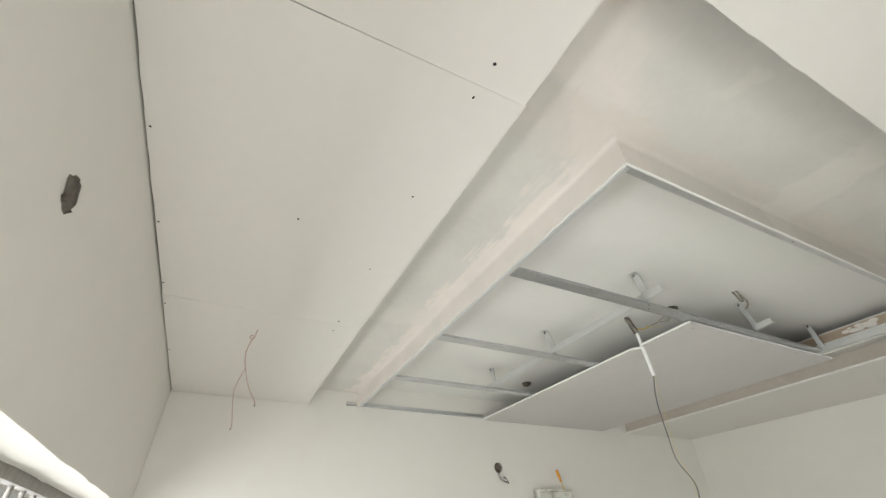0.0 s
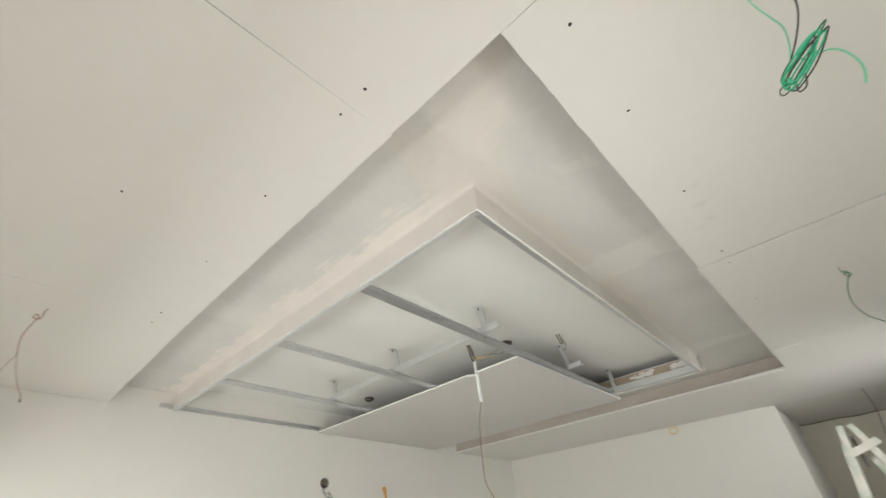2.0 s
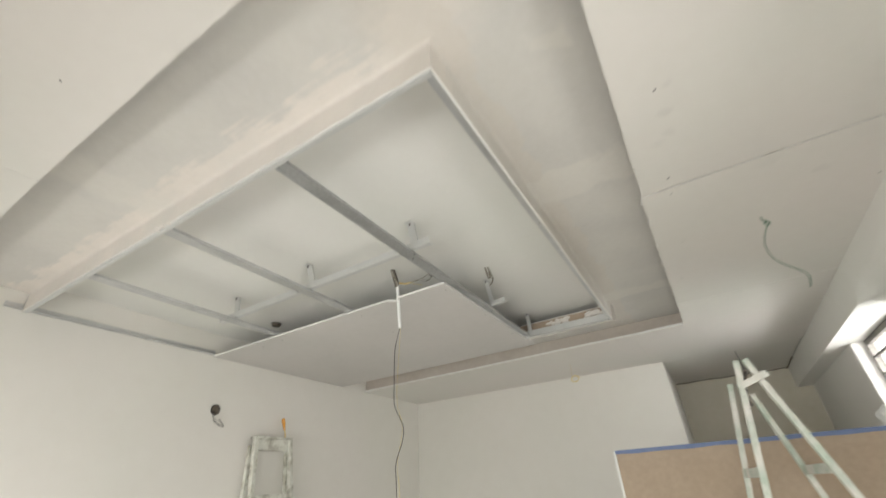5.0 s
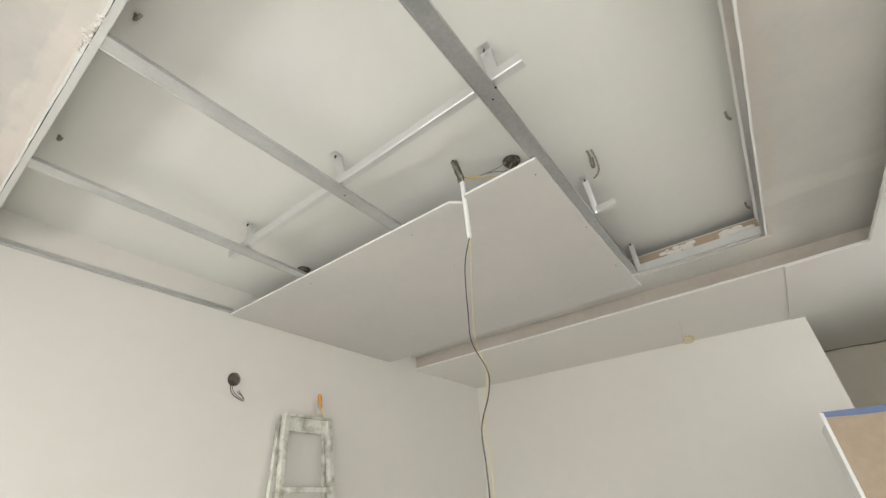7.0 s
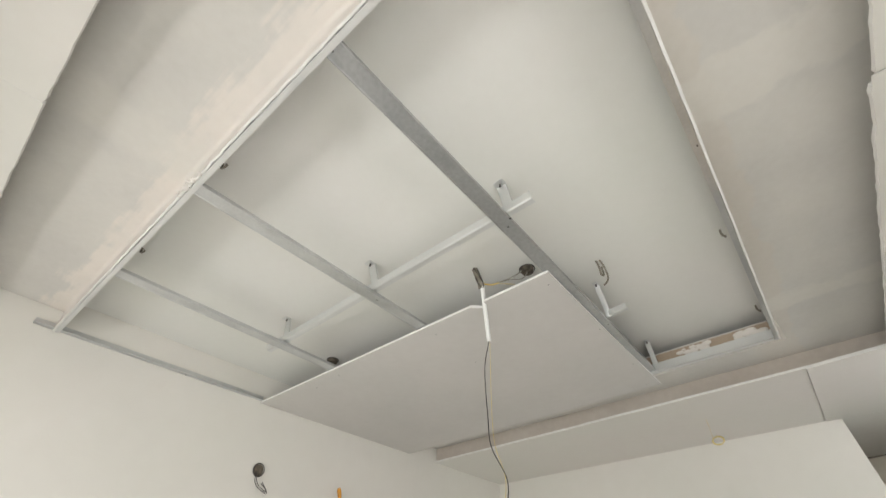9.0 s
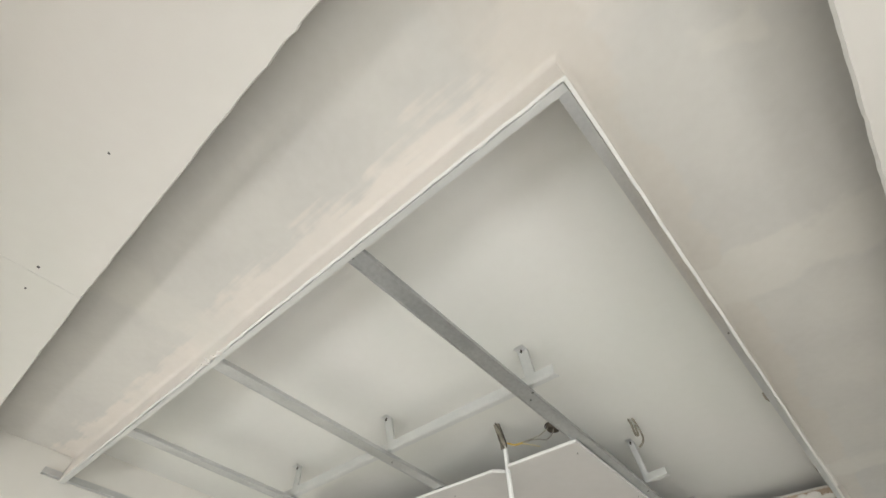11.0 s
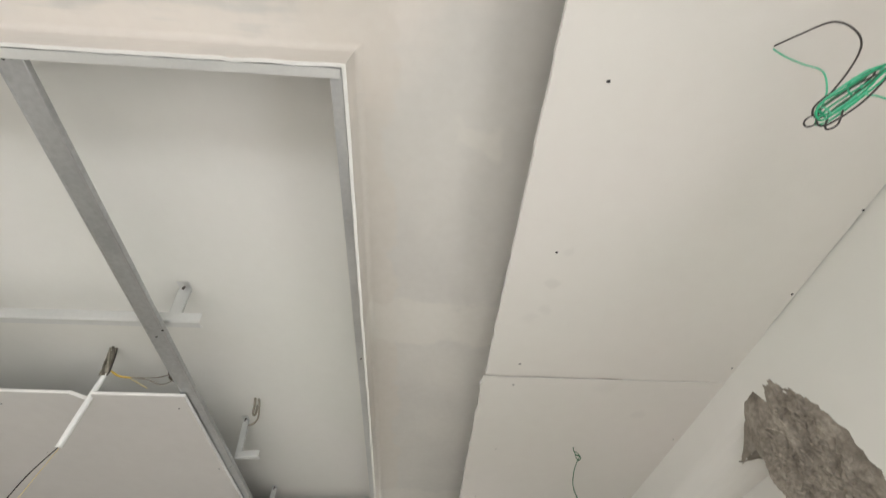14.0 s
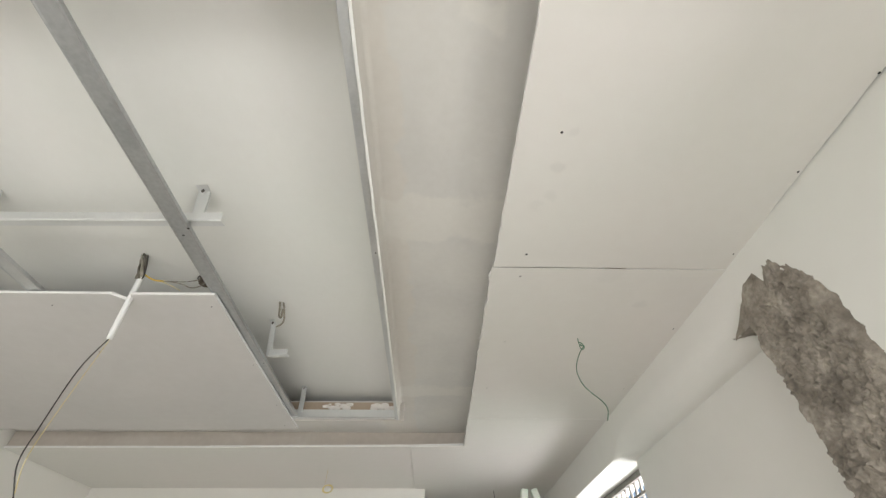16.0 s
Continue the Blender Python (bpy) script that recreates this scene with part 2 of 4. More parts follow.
def ragged(p, q, step=0.05, amp=0.0015):
    """Points from p up to, not including, q, off the straight line by a little."""
    p, q = Vector(p), Vector(q)
    count = max(1, int((q - p).length / step))
    across = Vector((-(q - p).y, (q - p).x)).normalized()
    return [p] + [p + (q - p) * (i + rng.uniform(-0.3, 0.3)) / count + across * rng.gauss(0, amp) for i in range(1, count)]


def beam(bm, a, b, w, h, up=(0, 0, 1)):
    """A square-cut timber from a to b, w wide, h deep."""
    a, b = Vector(a), Vector(b)
    d = (b - a).normalized()
    s = d.cross(Vector(up)).normalized() * w / 2
    u = s.cross(d).normalized() * h / 2
    v = [bm.verts.new(p + i * s + j * u) for p in (a, b) for i, j in ((-1, -1), (1, -1), (1, 1), (-1, 1))]
    for f in ((3, 2, 1, 0), (4, 5, 6, 7), (0, 1, 5, 4), (1, 2, 6, 5), (2, 3, 7, 6), (3, 0, 4, 7)):
        bm.faces.new([v[i] for i in f])


def profile(bm, section, a, b, up=(0, 0, 1), thick=0.0012):
    """Thin folded metal: an open section of (across, upward) points drawn from a to b, given a thickness."""
    a, b = Vector(a), Vector(b)
    d = (b - a).normalized()
    s = d.cross(Vector(up)).normalized()
    u = s.cross(d).normalized()
    for (p0, q0), (p1, q1) in zip(section, section[1:]):
        run = Vector((p1 - p0, q1 - q0)).normalized()
        nx, ny = -run.y * thick, run.x * thick
        ring = [(p0, q0), (p1, q1), (p1 + nx, q1 + ny), (p0 + nx, q0 + ny)]
        v = [bm.verts.new(e + s * x + u * y) for e in (a, b) for x, y in ring]
        for f in ((3, 2, 1, 0), (4, 5, 6, 7), (0, 1, 5, 4), (1, 2, 6, 5), (2, 3, 7, 6), (3, 0, 4, 7)):
            bm.faces.new([v[i] for i in f])


def tube(bm, points, r, sides=8):
    """A round bar or wire through the points, rounded by a smooth curve."""
    pts = [Vector(p) for p in points]
    fine = []
    for i in range(len(pts) - 1):
        p0, p1, p2, p3 = pts[max(i - 1, 0)], pts[i], pts[i + 1], pts[min(i + 2, len(pts) - 1)]
        steps = 1 if len(pts) == 2 else 6
        for k in range(steps):
            t = k / steps
            fine.append(0.5 * (2 * p1 + (p2 - p0) * t + (2 * p0 - 5 * p1 + 4 * p2 - p3) * t * t + (3 * p1 - p0 - 3 * p2 + p3) * t ** 3))
    fine.append(pts[-1])
    rings, side = [], None
    for i, p in enumerate(fine):
        d = (fine[min(i + 1, len(fine) - 1)] - fine[max(i - 1, 0)]).normalized()
        if side is None:
            side = d.cross(Vector((0.3, 0.5, 0.81))).normalized()
        side = (side - d * side.dot(d)).normalized()
        up = d.cross(side)
        rings.append([bm.verts.new(p + r * (math.cos(a) * side + math.sin(a) * up)) for a in (2 * math.pi * k / sides for k in range(sides))])
    for a, b in zip(rings, rings[1:]):
        for k in range(sides):
            bm.faces.new((a[k], a[(k + 1) % sides], b[(k + 1) % sides], b[k]))
    bm.faces.new(rings[0][::-1])
    bm.faces.new(rings[-1])


def link(name, bm, mat, smooth=False):
    bmesh.ops.recalc_face_normals(bm, faces=bm.faces)
    data = bpy.data.meshes.new(name)
    bm.to_mesh(data)
    bm.free()
    data.materials.append(mat)
    if smooth:
        for p in data.polygons:
            p.use_smooth = True
    return new(name, data)


def part(name, bm, mat, parent, label="", smooth=False):
    ob = link(name, bm, mat, smooth)
    ob.parent = parent
    ob.matrix_parent_inverse = parent.matrix_world.inverted()
    return tagged(ob, label)


def thing(name, at, label, category, group=""):
    ob = new(name)
    ob.location = at
    ob.matrix_world = Matrix.Translation(at)
    ob.empty_display_size = 0.05
    return tagged(ob, label, category, group)


def made(build, *args, bevel=0.0):
    bm = bmesh.new()
    build(bm, *args)
    if bevel:
        bmesh.ops.bevel(bm, geom=bm.edges[:], offset=bevel, segments=2, affect="EDGES", profile=0.7)
    return bm


def structure(name, bm, mat, label, category):
    return tagged(link(name, bm, mat), label, category, kind="structure")


# ---- the room: metres; the window wall behind the walk lies along x ----
H = 2.55                       # underside of the outer ceiling boards
LIP = 2.562                    # top of those boards, underside of the steel rails
TRAY = 2.65                    # underside of the recessed boards
TOP = 2.705                    # underside of the concrete slab
XW, XE, XR = -2.61, 0.821, 0.938  # west wall, beam face of the east wall, east wall below the beam
YS, YN, YF = -0.140, 4.307, 5.40  # window wall, north wall, end wall of the alcove
XA = -0.134                    # corner where the alcove begins
MX, MY0, MY1 = 0.104, 0.597, 3.362  # edges of the recess
IX, IY0, IY1 = -0.235, 0.930, 3.000  # edges of the lowered middle

structure("floor", made(box, XW - 0.2, 1.2, YS - 0.25, YF + 0.2, -0.12, 0.0), CONCRETE, "bare grey concrete floor of a room under works", "floor")
structure("slab", made(box, XW - 0.2, 1.2, YS - 0.25, YF + 0.2, TOP, TOP + 0.15), SLAB, "off-white painted concrete slab above the unfinished ceiling", "ceiling")
structure("wall_west", made(box, XW - 0.15, XW, YS - 0.25, YN + 0.02, 0, TOP), PAINT, "plain off-white painted plaster wall", "wall")
bm = bmesh.new()
box(bm, XW - 0.15, XA, YN, YN + 0.12, 0, TOP)
box(bm, XA - 0.12, XA, YN + 0.12, YF, 0, TOP)
structure("wall_north", bm, PAINT, "off-white painted plaster wall ending at an alcove", "wall")
structure("wall_alcove", made(box, XA - 0.12, 1.2, YF, YF + 0.15, 0, TOP), PLASTER, "greyish plaster end wall of the alcove", "wall")

# east wall: a beam stands proud above a small barred window
WY0, WY1, WZ0, WZ1 = 3.015, 3.86, 1.965, 2.366
PY, DY0, DY1, DZ = 1.787, 0.06, 1.14, 2.02  # end of the pier, an unseen doorway added in it to let light in
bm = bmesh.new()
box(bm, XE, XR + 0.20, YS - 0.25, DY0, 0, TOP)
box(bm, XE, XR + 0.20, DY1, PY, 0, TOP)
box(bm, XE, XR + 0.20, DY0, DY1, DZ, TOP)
box(bm, XR, XR + 0.20, PY, WY0, 0, TOP)
box(bm, XR, XR + 0.20, WY1, YF, 0, TOP)
box(bm, XR, XR + 0.20, WY0, WY1, 0, WZ0)
box(bm, XR, XR + 0.20, WY0, WY1, WZ1, TOP)
structure("wall_east", bm, BRIGHTENED, "off-white plaster wall with a small high window and an added unseen doorway", "wall")
bm = bmesh.new()
rows = []
for i in range(13):  # its lower edge is rounded, and runs out to a sharp arris at the window
    y = PY + (WY0 - PY) * (0.80 * i / 3 if i < 3 else 0.80 + 0.20 * (i - 3) / 9)
    r = 0.100 * (1.0 if i < 3 else math.cos(math.pi / 2 * (i - 3) / 9)) + 0.0005
    z = WZ1
    curve = [(XE, TOP)] + [(XE + r * (1 - math.cos(t)), z + r * (1 - math.sin(t))) for t in (math.pi / 2 * k / 14 for k in range(15))] + [(XR, z)]
    rows.append([bm.verts.new((p, y, q)) for p, q in curve])
for p, q in zip(rows, rows[1:]):
    for k in range(len(p) - 1):
        bm.faces.new((p[k], p[k + 1], q[k + 1], q[k]))
box(bm, XE, XR, WY0 + 0.0005, YF, WZ1, TOP)
structure("beam_east", bm, BRIGHTENED, "plastered beam running along the top of the wall", "beam")

# south wall with a wide barred window
# SX1, the east end, is unseen and set wide to light the east side
SX0, SX1, SZ0, SZ1 = -2.48, 0.70, 0.85, 1.972
bm = bmesh.new()
box(bm, XW, SX0, YS - 0.25, YS, 0, TOP)
box(bm, SX1, XE, YS - 0.25, YS, 0, TOP)
box(bm, SX0, SX1, YS - 0.25, YS, 0, SZ0)
n_cut = 40
head = [(SX0 + (SX1 - SX0) * i / n_cut, SZ1 + rng.gauss(0, 0.0015)) for i in range(n_cut + 1)]
for (xa, za), (xb, zb) in zip(head, head[1:]):
    v = [bm.verts.new(p) for p in ((xa, YS - 0.25, za), (xb, YS - 0.25, zb), (xb, YS, zb), (xa, YS, za), (xa, YS - 0.25, TOP), (xb, YS - 0.25, TOP), (xb, YS, TOP), (xa, YS, TOP))]
    for f in ((0, 1, 2, 3), (0, 4, 5, 1), (3, 2, 6, 7)):
        bm.faces.new([v[i] for i in f])
structure("wall_south", bm, PAINT, "off-white plaster wall with a wide barred window", "wall")


def barred_window(name, origin, turn, wide, high, bars, rails, label, thick=0.006):
    """A steel frame with upright bars and flat cross rails, drawn in its own plane: u along, z up."""
    ob = tagged(thing(name, origin, label, "window"), kind="structure")
    m = Matrix.Translation(origin) @ Matrix.Rotation(turn, 4, "Z")

    def piece(nm, build, *args):
        bm = bmesh.new()
        build(bm, *args)
        bm.transform(m)
        part(nm, bm, IRON, ob)
    for z in (0.0, high - 0.03):
        piece("frame_rail", box, 0, wide, -0.012, 0.012, z, z + 0.03)
    for u in (0.0, wide - 0.025):
        piece("frame_stile", box, u, u + 0.025, -0.014, 0.014, 0.03, high - 0.03)
    for i in range(1, rails + 1):
        z = high * i / (rails + 1)
        piece("cross_rail", box, 0.025, wide - 0.025, -0.004, 0.010, z - 0.006, z + 0.006)
    for i in range(1, bars + 1):
        u = wide * i / (bars + 1)
        piece("bar", tube, [(u, -0.006, 0.02), (u, -0.006, high - 0.02)], thick)
    return ob


barred_window("window_1", (XR + 0.075, WY0, WZ0), radians(90), WY1 - WY0, WZ1 - WZ0, 11, 3, "small window with a dark steel grille under the beam", 0.0075)
barred_window("window_2", (SX0, YS - 0.125, SZ0), 0.0, SX1 - SX0, SZ1 - SZ0, 28, 4, "wide window with a dark steel grille against white sky")

# ---- the ceiling of plasterboard sheets ----


def wavy(outline_edges):
    pts = []
    for p, q, amp in outline_edges:
        pts += ragged(p, q, 0.026, amp * 0.6) if amp else [Vector(p)]
    return pts


bm = bmesh.new()
G = 0.0012
front = [(XW + 0.004, -1.4155), (-1.4145, -0.2125), (-0.2110, XE - 0.004)]
for i, (a, b) in enumerate(front):
    edges = [((a + 0.0016, YS + 0.007), (b, YS + 0.005), 0.0012)]
    edges += [((b, YS + 0.005), (b, MY0), 0)] if i == 2 else [((b - 0.0012, YS + 0.005), (b, MY0), 0)]
    if i == 2:
        edges += [((b, MY0 - G), (MX, MY0 - G), 0), ((MX, MY0 - G), (a - 0.0013, MY0), 0.0012)]
    else:
        edges += [((b, MY0 + (0.008 if i == 0 else 0.004)), (a, MY0 + (0.030 if i == 0 else 0.008)), 0.0015)]
    edges += [((a, MY0 + (0.030 if i == 0 else 0.004)), (a + 0.0016, YS + 0.007), 0)]
    if i == 2:
        edges[-1] = ((a - 0.0013, MY0), (a - 0.0007, 0.42), 0)
        edges += [((a - 0.0007, 0.42), (a + 0.0036, YS + 0.007), 0)]
    sheet(bm, wavy(edges), H, LIP)
sheet(bm, wavy([((MX, MY0), (XE - 0.005, MY0), 0), ((XE - 0.005, MY0), (XE - 0.0035, 1.52), 0.0010), ((XE - 0.0035, 1.52), (XE + 0.001, 1.57), 0), ((XE + 0.001, 1.57), (XE + 0.001, 1.7660), 0), ((XE + 0.001, 1.7660), (MX - 0.006, 1.7660), 0), ((MX - 0.006, 1.7660), (MX, MY0), 0.0016)]), H, LIP)
sheet(bm, wavy([((MX - 0.012, 1.8000), (XE + 0.001, 1.8000), 0), ((XE + 0.001, 1.8000), (XE + 0.001, 2.9525), 0), ((XE + 0.001, 2.9525), (MX - 0.004, 2.9525), 0), ((MX - 0.004, 2.9525), (MX - 0.012, 1.8000), 0.0022)]), H - 0.002, LIP)
sheet(bm, [Vector(p) for p in ((MX - 0.012, 1.7712), (0.35, 1.7704), (0.62, 1.7690), (XE + 0.001, 1.7672), (XE + 0.001, 1.8), (MX - 0.012, 1.8))], H - 0.002, H + 0.0005)  # tapered edge of that sheet
sheet(bm, wavy([((MX - 0.004, 2.9535), (XE + 0.001, 2.9535), 0), ((XE + 0.001, 2.9535), (XE + 0.001, YN - 0.002), 0), ((XE + 0.001, YN - 0.002), (-0.2110, YN - 0.002), 0), ((-0.2110, YN - 0.002), (-0.2110, MY1 + 0.024), 0), ((-0.2110, MY1 + 0.024), (MX - 0.004, MY1), 0.001), ((MX - 0.004, MY1), (MX - 0.004, 2.9535), 0.0015)]), H - 0.0030, LIP)
sheet(bm, wavy([((-1.3985, MY1 + 0.048), (-0.2125, MY1 + 0.022), 0.001), ((-0.2125, MY1 + 0.022), (-0.2125, YN - 0.002), 0), ((-0.2125, YN - 0.002), (-1.4285, YN - 0.002), 0), ((-1.4285, YN - 0.002), (-1.3985, MY1 + 0.048), 0)]), H, LIP)
sheet(bm, wavy([((XW + 0.004, MY1 + 0.064), (-1.3995, MY1 + 0.053), 0.001), ((-1.3995, MY1 + 0.053), (-1.4295, YN - 0.002), 0), ((-1.4295, YN - 0.002), (XW + 0.004, YN - 0.002), 0), ((XW + 0.004, YN - 0.002), (XW + 0.004, MY1 + 0.064), 0)]), H + 0.001, LIP)
sheet(bm, wavy([((XA + 0.003, YN - 0.0018), (XE - 0.010, YN - 0.0018), 0), ((XE - 0.010, YN - 0.0018), (XE - 0.016, YF - 0.014), 0.002), ((XE - 0.016, YF - 0.014), (XA + 0.003, YF - 0.012), 0.002), ((XA + 0.003, YF - 0.012), (XA + 0.003, YN - 0.0018), 0)]), H - 0.0035, LIP)
box(bm, XE - 0.012, XE, YS + 0.01, 1.60, H + 0.0095, H + 0.0118)  # filler pressed into the joint with the wall
bm.normal_update()
for f in bm.faces:
    f.material_index = int(abs(f.normal.z) < 0.5)
ceiling = structure("ceiling", bm, BOARD, "ceiling of off-white plasterboard sheets with open joints and black screws", "ceiling")

bm = bmesh.new()
box(bm, XW + 0.003, 0.53, MY0 - 0.42, IY0, TRAY, TRAY + 0.012)
box(bm, IX - 0.006, 0.53, IY0, IY1 + 0.012, TRAY, TRAY + 0.012)
box(bm, XW + 0.003, 0.53, IY1 + 0.012, MY1 + 0.20, TRAY, TRAY + 0.012)
# sides of the lowered middle: coved into the strip with filler, with ragged lower edges
COVE = 0.014
arc = [(COVE * (1 - math.sin(t)), COVE * (1 - math.cos(t))) for t in (math.pi / 2 * k / 7 for k in range(8))]
for a, b, inward, along, bend in (((XW + 0.003, IY0 + 0.012), (IX - 0.006, IY0 + 0.006), (0, 1), (1, 0), -1), ((IX - 0.006, IY0 + 0.006), (IX - 0.022, IY1), (-1, 0), (0, -1), 0)):
    line = (ragged(a, b, 0.030, 0.0007) if bend else ragged(a, b, 0.060, 0.0005)) + [Vector(b)]
    core = 0.0066 if bend else 0.0068
    inn, go = Vector(inward), Vector(along)
    face, edge = [], []
    for i, p in enumerate(line):
        z = H + 0.007 + rng.gauss(0, 0.0012 if bend else 0.0007)
        turn_here = i == (len(line) - 1 if bend else 0)
        col = [(p - inn * o + (go * o if turn_here else Vector((0, 0))), TRAY - d - 0.0006) for o, d in arc] + [(p, z)]
        face.append([bm.verts.new((w.x, w.y, h)) for w, h in col])
        edge.append([bm.verts.new((w.x, w.y, h)) for w, h in ((p, z), (p + inn * core, z), (p + inn * core, TRAY + 0.012))])
    for strip in (face, edge):
        for c, d in zip(strip, strip[1:]):
            for i in range(len(c) - 1):
                f = bm.faces.new((c[i], c[i + 1], d[i + 1], d[i]))
                f.smooth, f.material_index = strip is face, int(strip is edge)
recess = structure("ceiling_recess", bm, FILLED, "recessed plasterboard strip round the middle, smeared with pinkish filler", "ceiling")
recess.data.materials.append(CORE)
bm = made(box, XW + 0.003, IX - 0.029, IY1, IY1 + 0.010, H + 0.022, TRAY)
structure("ceiling_recess_end", bm, PAPER, "brown paper back of the plasterboard closing the frame", "ceiling")

structure("ceiling_recess_lip", made(box, XW + 0.003, IX - 0.003, IY1 + 0.0102, IY1 + 0.020, H + 0.0065, TRAY - 0.0005), FILLED, "filled face of the board that ends the lowered middle", "ceiling")
# unseen backing, set far back and brown so the recess edges go darker
bm = bmesh.new()
box(bm, XW + 0.003, MX + 0.400, MY0 - 0.402, MY0 - 0.390, LIP, TRAY)
box(bm, MX + 0.400, MX + 0.412, MY0 - 0.402, MY1 + 0.092, LIP, TRAY)
structure("void_shade_backing", bm, PAPER, "unseen brown backing added deep in the void to darken the recess edges", "ceiling")
ceiling.data.materials.append(CORE)

structure("ceiling_upstand_north", made(box, XW + 0.003, MX + 0.400, MY1 + 0.080, MY1 + 0.092, LIP, TRAY), BACKING, "tan paper back of the board closing the recess at its far side", "ceiling")

# screw heads, each a shallow dark dimple
sm = bmesh.new()
bmesh.ops.create_cone(sm, cap_ends=True, segments=8, radius1=0.0042, radius2=0.0030, depth=0.0016)
screw_mesh = bpy.data.meshes.new("screw")
sm.to_mesh(screw_mesh)
sm.free()
screw_mesh.materials.append(SCREW)


def screw(x, y, z, parent, size=1.0):
    ob = new("screw", screw_mesh)
    ob.parent = parent
    ob.location, ob.scale = (x, y, z), (size * rng.uniform(0.6, 1.0), size * rng.uniform(0.6, 1.0), 1)


for x, y in ((-0.241, 0.485), (-0.158, 0.486), (-0.575, 0.487), (-0.793, 0.226), (-0.960, 0.493), (-1.383, 0.500), (-1.484, 0.502), (-0.607, YS + 0.014),
             (-0.964, YS + 0.014), (-1.322, YS + 0.012), (-1.48, YS + 0.013), (-1.95, YS + 0.013), (0.204, 0.675), (0.435, 0.744), (0.201, 0.935), (0.199, 1.303), (0.188, 1.708),
             (0.186, 1.808), (0.813, 1.156), (0.806, 1.399), (0.806, 1.695), (0.19, 2.20), (0.80, 2.10), (0.79, 2.60), (0.20, 0.51), (0.16, 2.60)):
    screw(x, y, H - 0.0012, ceiling)

# crumbs of filler and torn paper on the end of the frame
bm = bmesh.new()
for i in range(26):
    x = rng.choice((rng.uniform(-0.66, -0.52), rng.uniform(-0.40, -0.30)))
    r = rng.uniform(0.006, 0.018)
    bmesh.ops.create_icosphere(bm, subdivisions=2, radius=r, matrix=Matrix.Translation((x, IY1 - 0.002, TRAY - 0.012 - rng.uniform(0, 0.022))) @ Matrix.Diagonal((1.6, 0.35, 0.8, 1)))
for i in range(22):
    r = rng.uniform(0.003, 0.008)
    at = (rng.gauss(-1.40, 0.035), IY0 + rng.uniform(0.004, 0.016), H + 0.006 + rng.uniform(0.0, 0.004))
    bmesh.ops.create_icosphere(bm, subdivisions=1, radius=r, matrix=Matrix.Translation(at) @ Matrix.Rotation(rng.uniform(0, 3), 4, "Z") @ Matrix.Diagonal((1.8, 0.6, 0.5, 1)))
tagged(link("filler_crumbs", bm, CHALK, True), "torn white filler stuck along the board edges", "filler", kind="stuff")

# ---- the steel frame of the middle ----
frame_steel = thing("ceiling_frame", (-1.3, 1.9, LIP), "galvanised steel grid of ceiling channels, half uncovered", "ceiling frame")
HAT = [(-0.017, 0.014), (-0.0245, 0.013), (-0.025, 0.0012), (-0.0225, 0.0), (-0.0195, 0.0018), (0.0195, 0.0018), (0.0225, 0.0), (0.025, 0.0012), (0.0245, 0.013), (0.017, 0.014)]
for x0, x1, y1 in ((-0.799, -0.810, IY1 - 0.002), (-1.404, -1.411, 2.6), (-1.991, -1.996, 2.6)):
    part("rail", made(profile, HAT, (x0, IY0 + 0.022, LIP + 0.0005), (x1, y1, LIP + 0.0005)), DARKER if x0 > -1 else STEEL, frame_steel)
ANGLE = [(0.007, 0.046), (0.007, 0.0), (-0.007, 0.0), (-0.007, 0.004)]
part("edge_channel", made(profile, ANGLE, (XW + 0.01, IY0 + 0.0285, LIP - 0.007), (IX - 0.016, IY0 + 0.0225, LIP - 0.006)), BRIGHT, frame_steel)
part("edge_channel", made(profile, [(-0.007, 0.050), (-0.007, 0.0)], (IX - 0.016 - 0.0200, IY1, LIP - 0.002), (IX - 0.0205, IY0 + 0.014, LIP - 0.002)), PALE, frame_steel)
part("edge_flange", made(sheet, [Vector(p) for p in ((IX - 0.0305, IY1), (IX - 0.0440, IY1), (IX - 0.0345, IY0 + 0.016), (IX - 0.0142, IY0 + 0.016))][::-1], LIP - 0.0035, LIP - 0.0022), STEEL, frame_steel)
part("edge_channel", made(profile, [(-0.030, 0.030), (-0.013, 0.034), (-0.013, 0.0), (0.013, 0.0), (0.013, 0.040)], (XW + 0.01, IY1 - 0.016, LIP - 0.003), (IX - 0.030, IY1 - 0.016, LIP - 0.003)), BRIGHT, frame_steel)
part("wall_angle", made(profile, [(-0.012, 0.0), (0.012, 0.0), (0.012, 0.028)], (XW + 0.014, 1.935, LIP + 0.001), (XW + 0.014, 0.872, LIP + 0.001)), STEEL, frame_steel)
part("carrier", made(profile, [(0.015, 0.026), (0.010, 0.002), (0.008, 0.0), (-0.012, 0.0), (-0.013, 0.006)], (-2.11, 1.648, 2.582), (-0.690, 1.628, 2.582)), BRIGHT, frame_steel)


